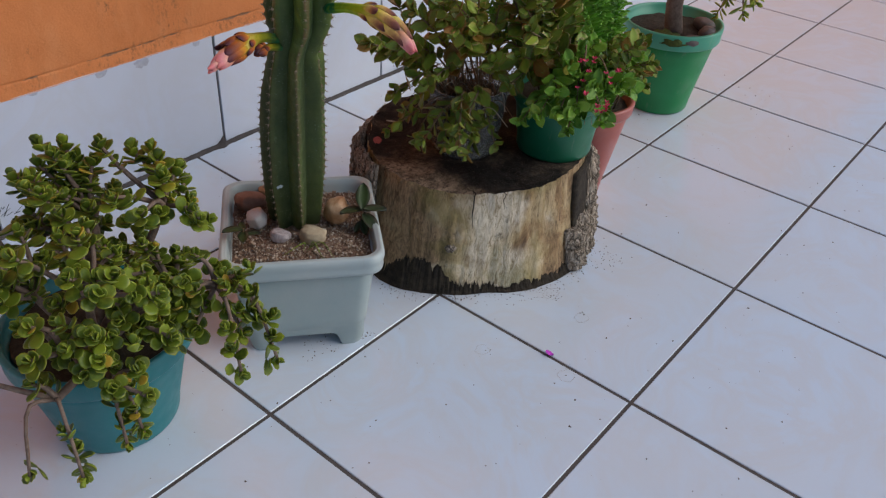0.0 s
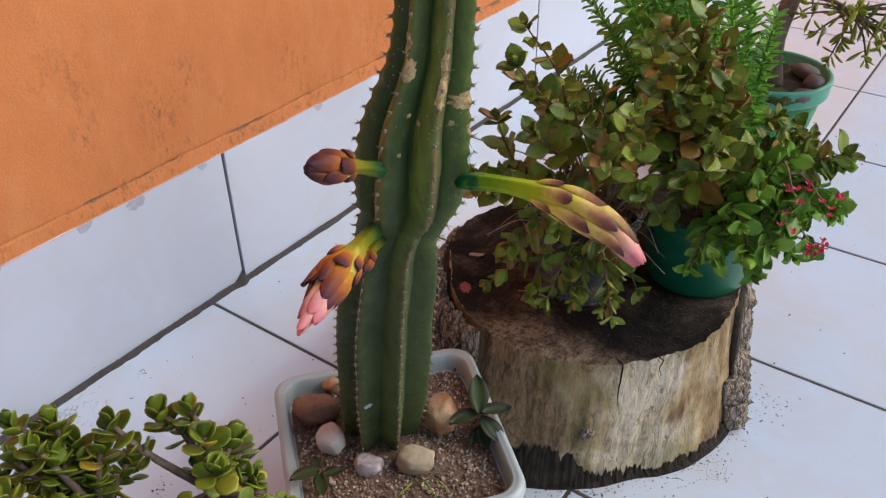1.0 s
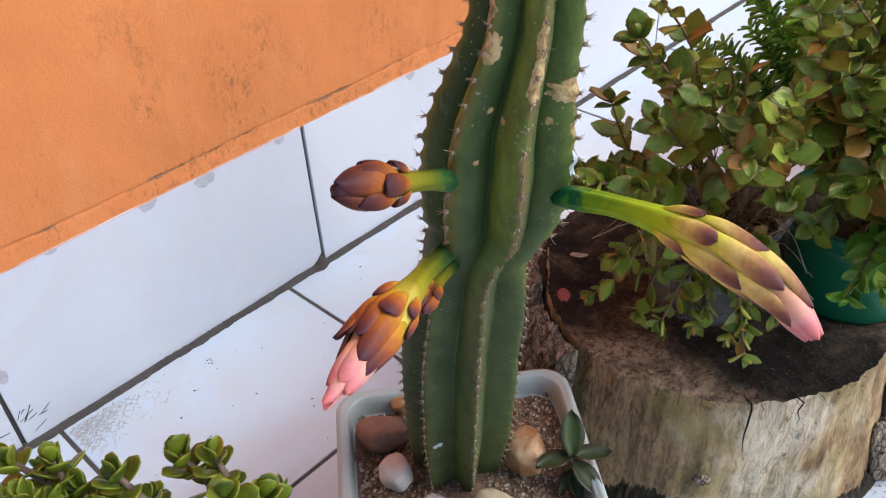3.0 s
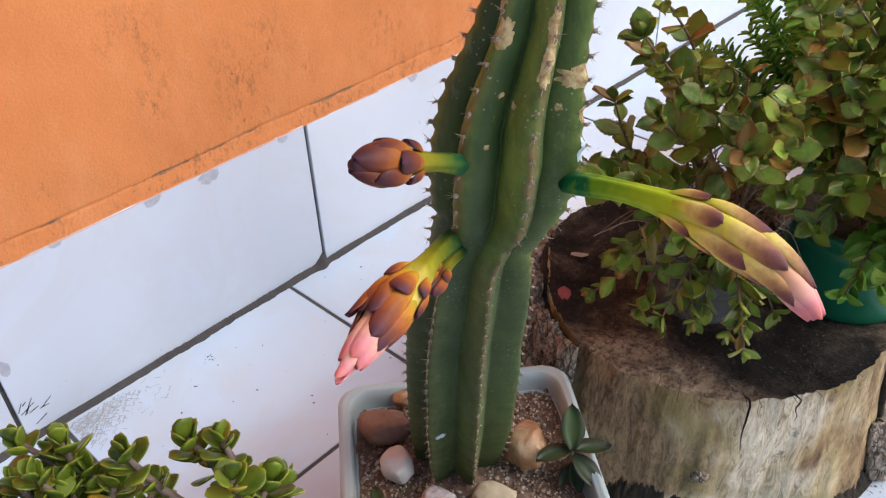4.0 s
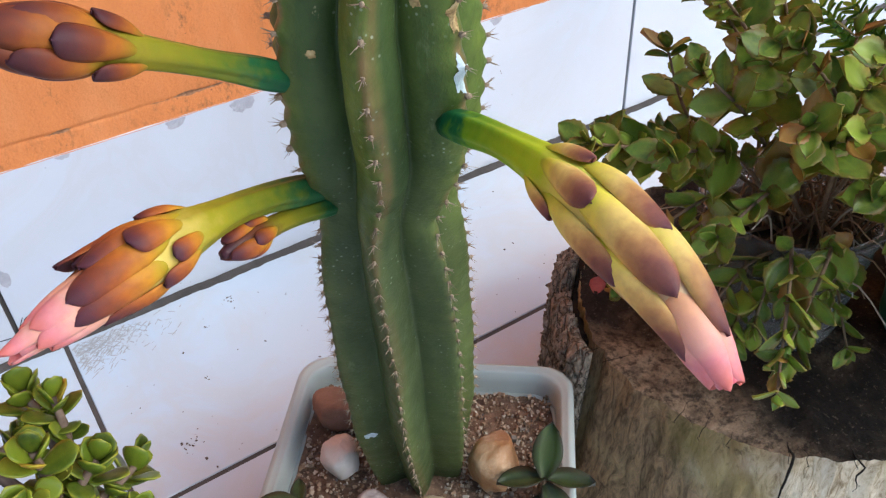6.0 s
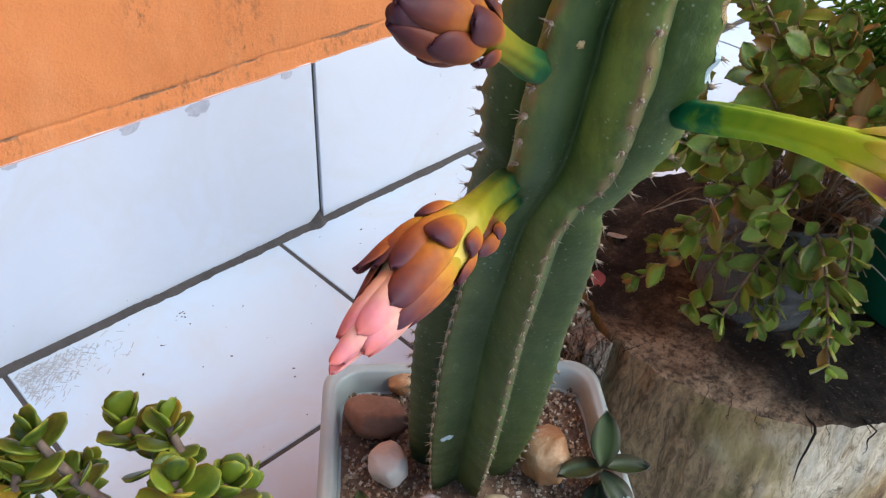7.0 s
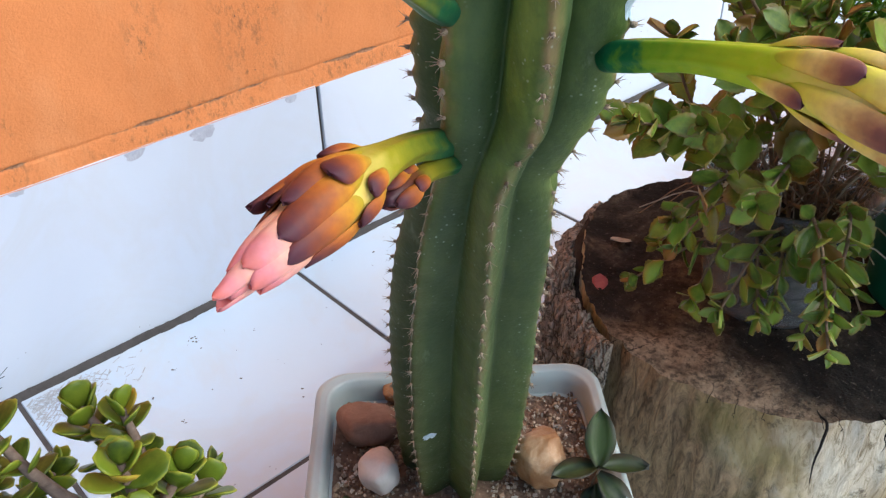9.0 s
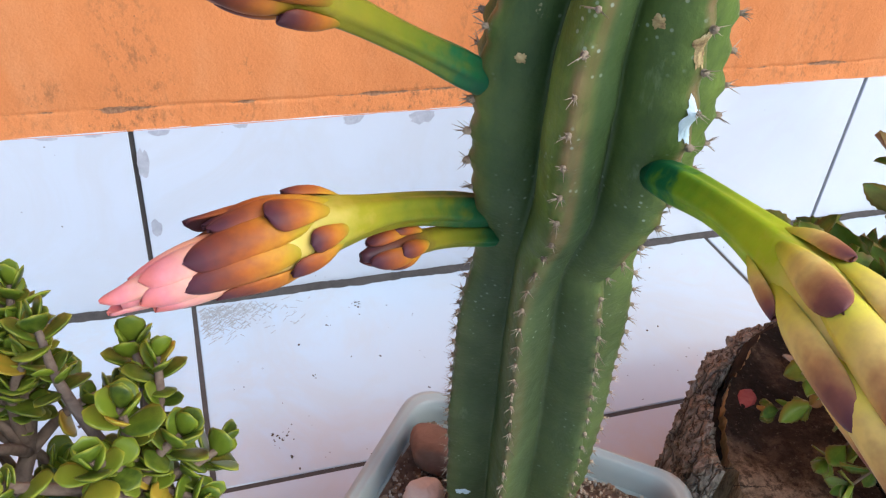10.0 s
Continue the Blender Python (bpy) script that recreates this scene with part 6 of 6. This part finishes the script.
def crumbs():
    """Loose dirt, thickest round the stump and the pots."""
    r = random.Random(77)
    cube = np.array([(-1, -1, -0.6), (1, -1, -0.6), (1, 1, -0.6), (-1, 1, -0.6), (-0.7, -0.7, 0.6), (0.7, -0.7, 0.6), (0.7, 0.7, 0.6), (-0.7, 0.7, 0.6)])
    fs = [(3, 2, 1, 0), (0, 1, 5, 4), (1, 2, 6, 5), (2, 3, 7, 6), (3, 0, 4, 7), (4, 5, 6, 7)]
    out = []

    def put(x, y, s, z=0.0):
        jig = cube * (1 + 0.4 * np.array([[r.uniform(-1, 1)] for _k in range(8)]))
        out.append(moved((jig, fs, {}), pose(x, y, z + s * 0.5, 0, 0, r.uniform(0, 360)) @ Matrix.Diagonal((s * r.uniform(0.6, 1.8), s, s * 0.6, 1))))
    for _ in range(380):
        a = math.radians(r.uniform(170, 310))
        q = stump_side(math.degrees(a), 0) + abs(r.gauss(0, 0.018)) + 0.006
        put(STUMP.x + q * math.cos(a), STUMP.y + q * math.sin(a), r.uniform(0.0003, 0.0011))
    for _ in range(420):
        put(r.uniform(-0.9, 1.6), r.uniform(-1.5, -0.03), r.choice((0.0005, 0.0007, 0.001, 0.0014)))
    for cx, cy, sd, n in ((-0.21, -0.058, 0.006, 14), (-0.132, -0.102, 0.002, 4), (0.139, -1.074, 0.012, 5), (-0.073, -0.983, 0.012, 4), (-0.022, -1.142, 0.012, 4), (-0.20, -0.79, 0.010, 40), (-0.27, -0.75, 0.022, 40), (0.16, -0.99, 0.01, 30), (0.02, -0.83, 0.012, 60), (-0.36, -0.30, 0.008, 20), (0.36, -1.0, 0.025, 45), (-0.26, -0.10, 0.003, 4), (-0.30, -0.20, 0.003, 6)):
        for _ in range(n):
            put(cx + r.gauss(0, sd), cy + r.gauss(0, sd), r.uniform(0.0003, 0.0011))
    v, f, a = join(out)
    v, m = centred(v)
    alone("dirt", mesh_of("dirt", v, f, DIRT, smooth=False), "loose soil crumbs scattered on the floor tiles", "dirt", m, kind="stuff")


crumbs()
for x, y, q, seed in ((0.139, -1.074, 0.013, 1), (-0.022, -1.142, 0.014, 2), (-0.073, -0.983, 0.012, 3), (0.16, -0.985, 0.016, 4)):
    pts = []
    for k in range(40):
        t = 2 * math.pi * k / 39 * 0.92
        rr = q * (1 + 0.35 * noise.noise(Vector((math.cos(t) * 1.5, math.sin(t) * 1.5, seed))))
        pts.append((rr * math.cos(t) * 1.2, rr * math.sin(t), 0.0001))
    v, f, a = tube(pts, [0.0003 + 0.0005 * abs(noise.noise(Vector((k * 0.3, seed, 0)))) for k in range(40)], 4)
    v[:, 2] *= 0.35
    alone("water_mark", mesh_of("water_mark", v, f, SMEAR), "dried dirty water ring on a floor tile", "stain", Matrix.Translation((x, y, 0.0001)), "water marks on the floor")


def smear():
    """Scraped cement left on the tile near the wall."""
    r = random.Random(6)
    out = []
    for _ in range(420):
        x, y = -0.44 + abs(r.gauss(0, 0.05)), -0.020 - abs(r.gauss(0, 0.032))
        ln, w = r.uniform(0.0015, 0.007), r.uniform(0.0003, 0.0008)
        v, f, a = block(-ln, ln, -w, w, 0, r.uniform(0.00006, 0.00030))
        out.append(moved((v, f, a), pose(x, y, 0.00002, 0, 0, r.choice((38, 38, -48)) + r.gauss(0, 12))))
    v, f, a = join(out)
    v, m = centred(v)
    alone("cement_smear", mesh_of("cement_smear", v, f, SMEAR, smooth=False), "scraped grey cement traces on a floor tile", "stain", m, kind="stuff")


smear()


def scratches():
    r = random.Random(16)
    out = []
    for _ in range(12):
        x, z = -0.475 + r.gauss(0, 0.02), 0.045 + r.gauss(0, 0.02)
        ln, w = r.uniform(0.003, 0.016), r.uniform(0.0003, 0.0008)
        v, f, a = block(-ln, ln, 0, 0.0003, -w, w)
        out.append(moved((v, f, a), pose(x, -0.0008, z, 0, r.gauss(-35, 20), 0)))
    v, f, a = join(out)
    v, m = centred(v)
    alone("scuff_mark", mesh_of("scuff_mark", v, f, CRACK, smooth=False), "black scuff scratches on a skirting tile", "stain", m, kind="stuff")


scratches()


def chip_patch(x, z, w, h, seed):
    n = 18
    pts = [(0.0, 0.0)] + [(w * math.cos(t) * (1 + 0.5 * noise.noise(Vector((math.cos(t) * 2, math.sin(t) * 2, seed)))), h * math.sin(t) * (1 + 0.5 * noise.noise(Vector((math.cos(t) * 2, math.sin(t) * 2, seed + 9))))) for t in np.linspace(0, 2 * math.pi, n, endpoint=False)]
    vs = [(px, 0, min(pz, TILE_TOP - 0.003 - z)) for px, pz in pts] + [(px, 0.0006, min(pz, TILE_TOP - 0.003 - z)) for px, pz in pts[1:]]
    fs = [(0, 1 + i, 1 + (i + 1) % n) for i in range(n)] + [(1 + i, n + 1 + i, n + 1 + (i + 1) % n, 1 + (i + 1) % n) for i in range(n)]
    return mesh_of("chip", vs, fs, CHIP, smooth=False), Matrix.Translation((x, -0.0006, z))


for x, z, w, h, s in ((-0.104, 0.283, 0.019, 0.011, 1), (-0.205, 0.288, 0.014, 0.009, 2), (0.045, 0.288, 0.010, 0.007, 3), (-0.465, 0.290, 0.014, 0.006, 4), (-0.490, 0.245, 0.008, 0.022, 5), (0.36, 0.288, 0.012, 0.008, 6), (-0.485, 0.14, 0.007, 0.014, 7), (-0.36, 0.291, 0.010, 0.005, 8), (-0.545, 0.292, 0.012, 0.004, 9), (-0.60, 0.292, 0.014, 0.004, 10)):
    me, m = chip_patch(x, z, w, h, s)
    under(wall, "chip", me, m, "bluish bare chip in the glaze")

# ---- tiles, last ----
W, TH = 0.595, 0.0075
# the bevel is wanted on the face, so the box is laid on its back
v, f, _ = block(GAP / 2, W - GAP / 2, 0.003, TILE_TOP, 0, TH, 0.0010)
v = np.stack([v[:, 0], TH - v[:, 2], v[:, 1]], 1)
wall_tile = mesh_of("tile", v, [tuple(reversed(q)) for q in f], WALL_TILE, smooth=False)
for k in range(-5, 17):
    under(wall, "tile", wall_tile, Matrix.Translation((0.095 + W * k, 0, 0)))
v, f, _ = block(GAP / 2, S - GAP / 2, GAP / 2, S - GAP / 2, -0.006, 0, 0.0012)
full = mesh_of("tile", v, f, FLOOR_TILE, smooth=False)
FIRST = 0.365
v, f, _ = block(GAP / 2, S - GAP / 2, GAP / 2, FIRST - 0.006, -0.006, 0, 0.0012)
cut = mesh_of("tile", v, f, FLOOR_TILE, smooth=False)
for i in range(-7, 23):
    under(floor, "tile", cut, Matrix.Translation((i * S, -FIRST, 0)))
    for j in range(1, 9):
        under(floor, "tile", full, Matrix.Translation((i * S, -FIRST - j * S, rng.uniform(-0.0004, 0.0002))))
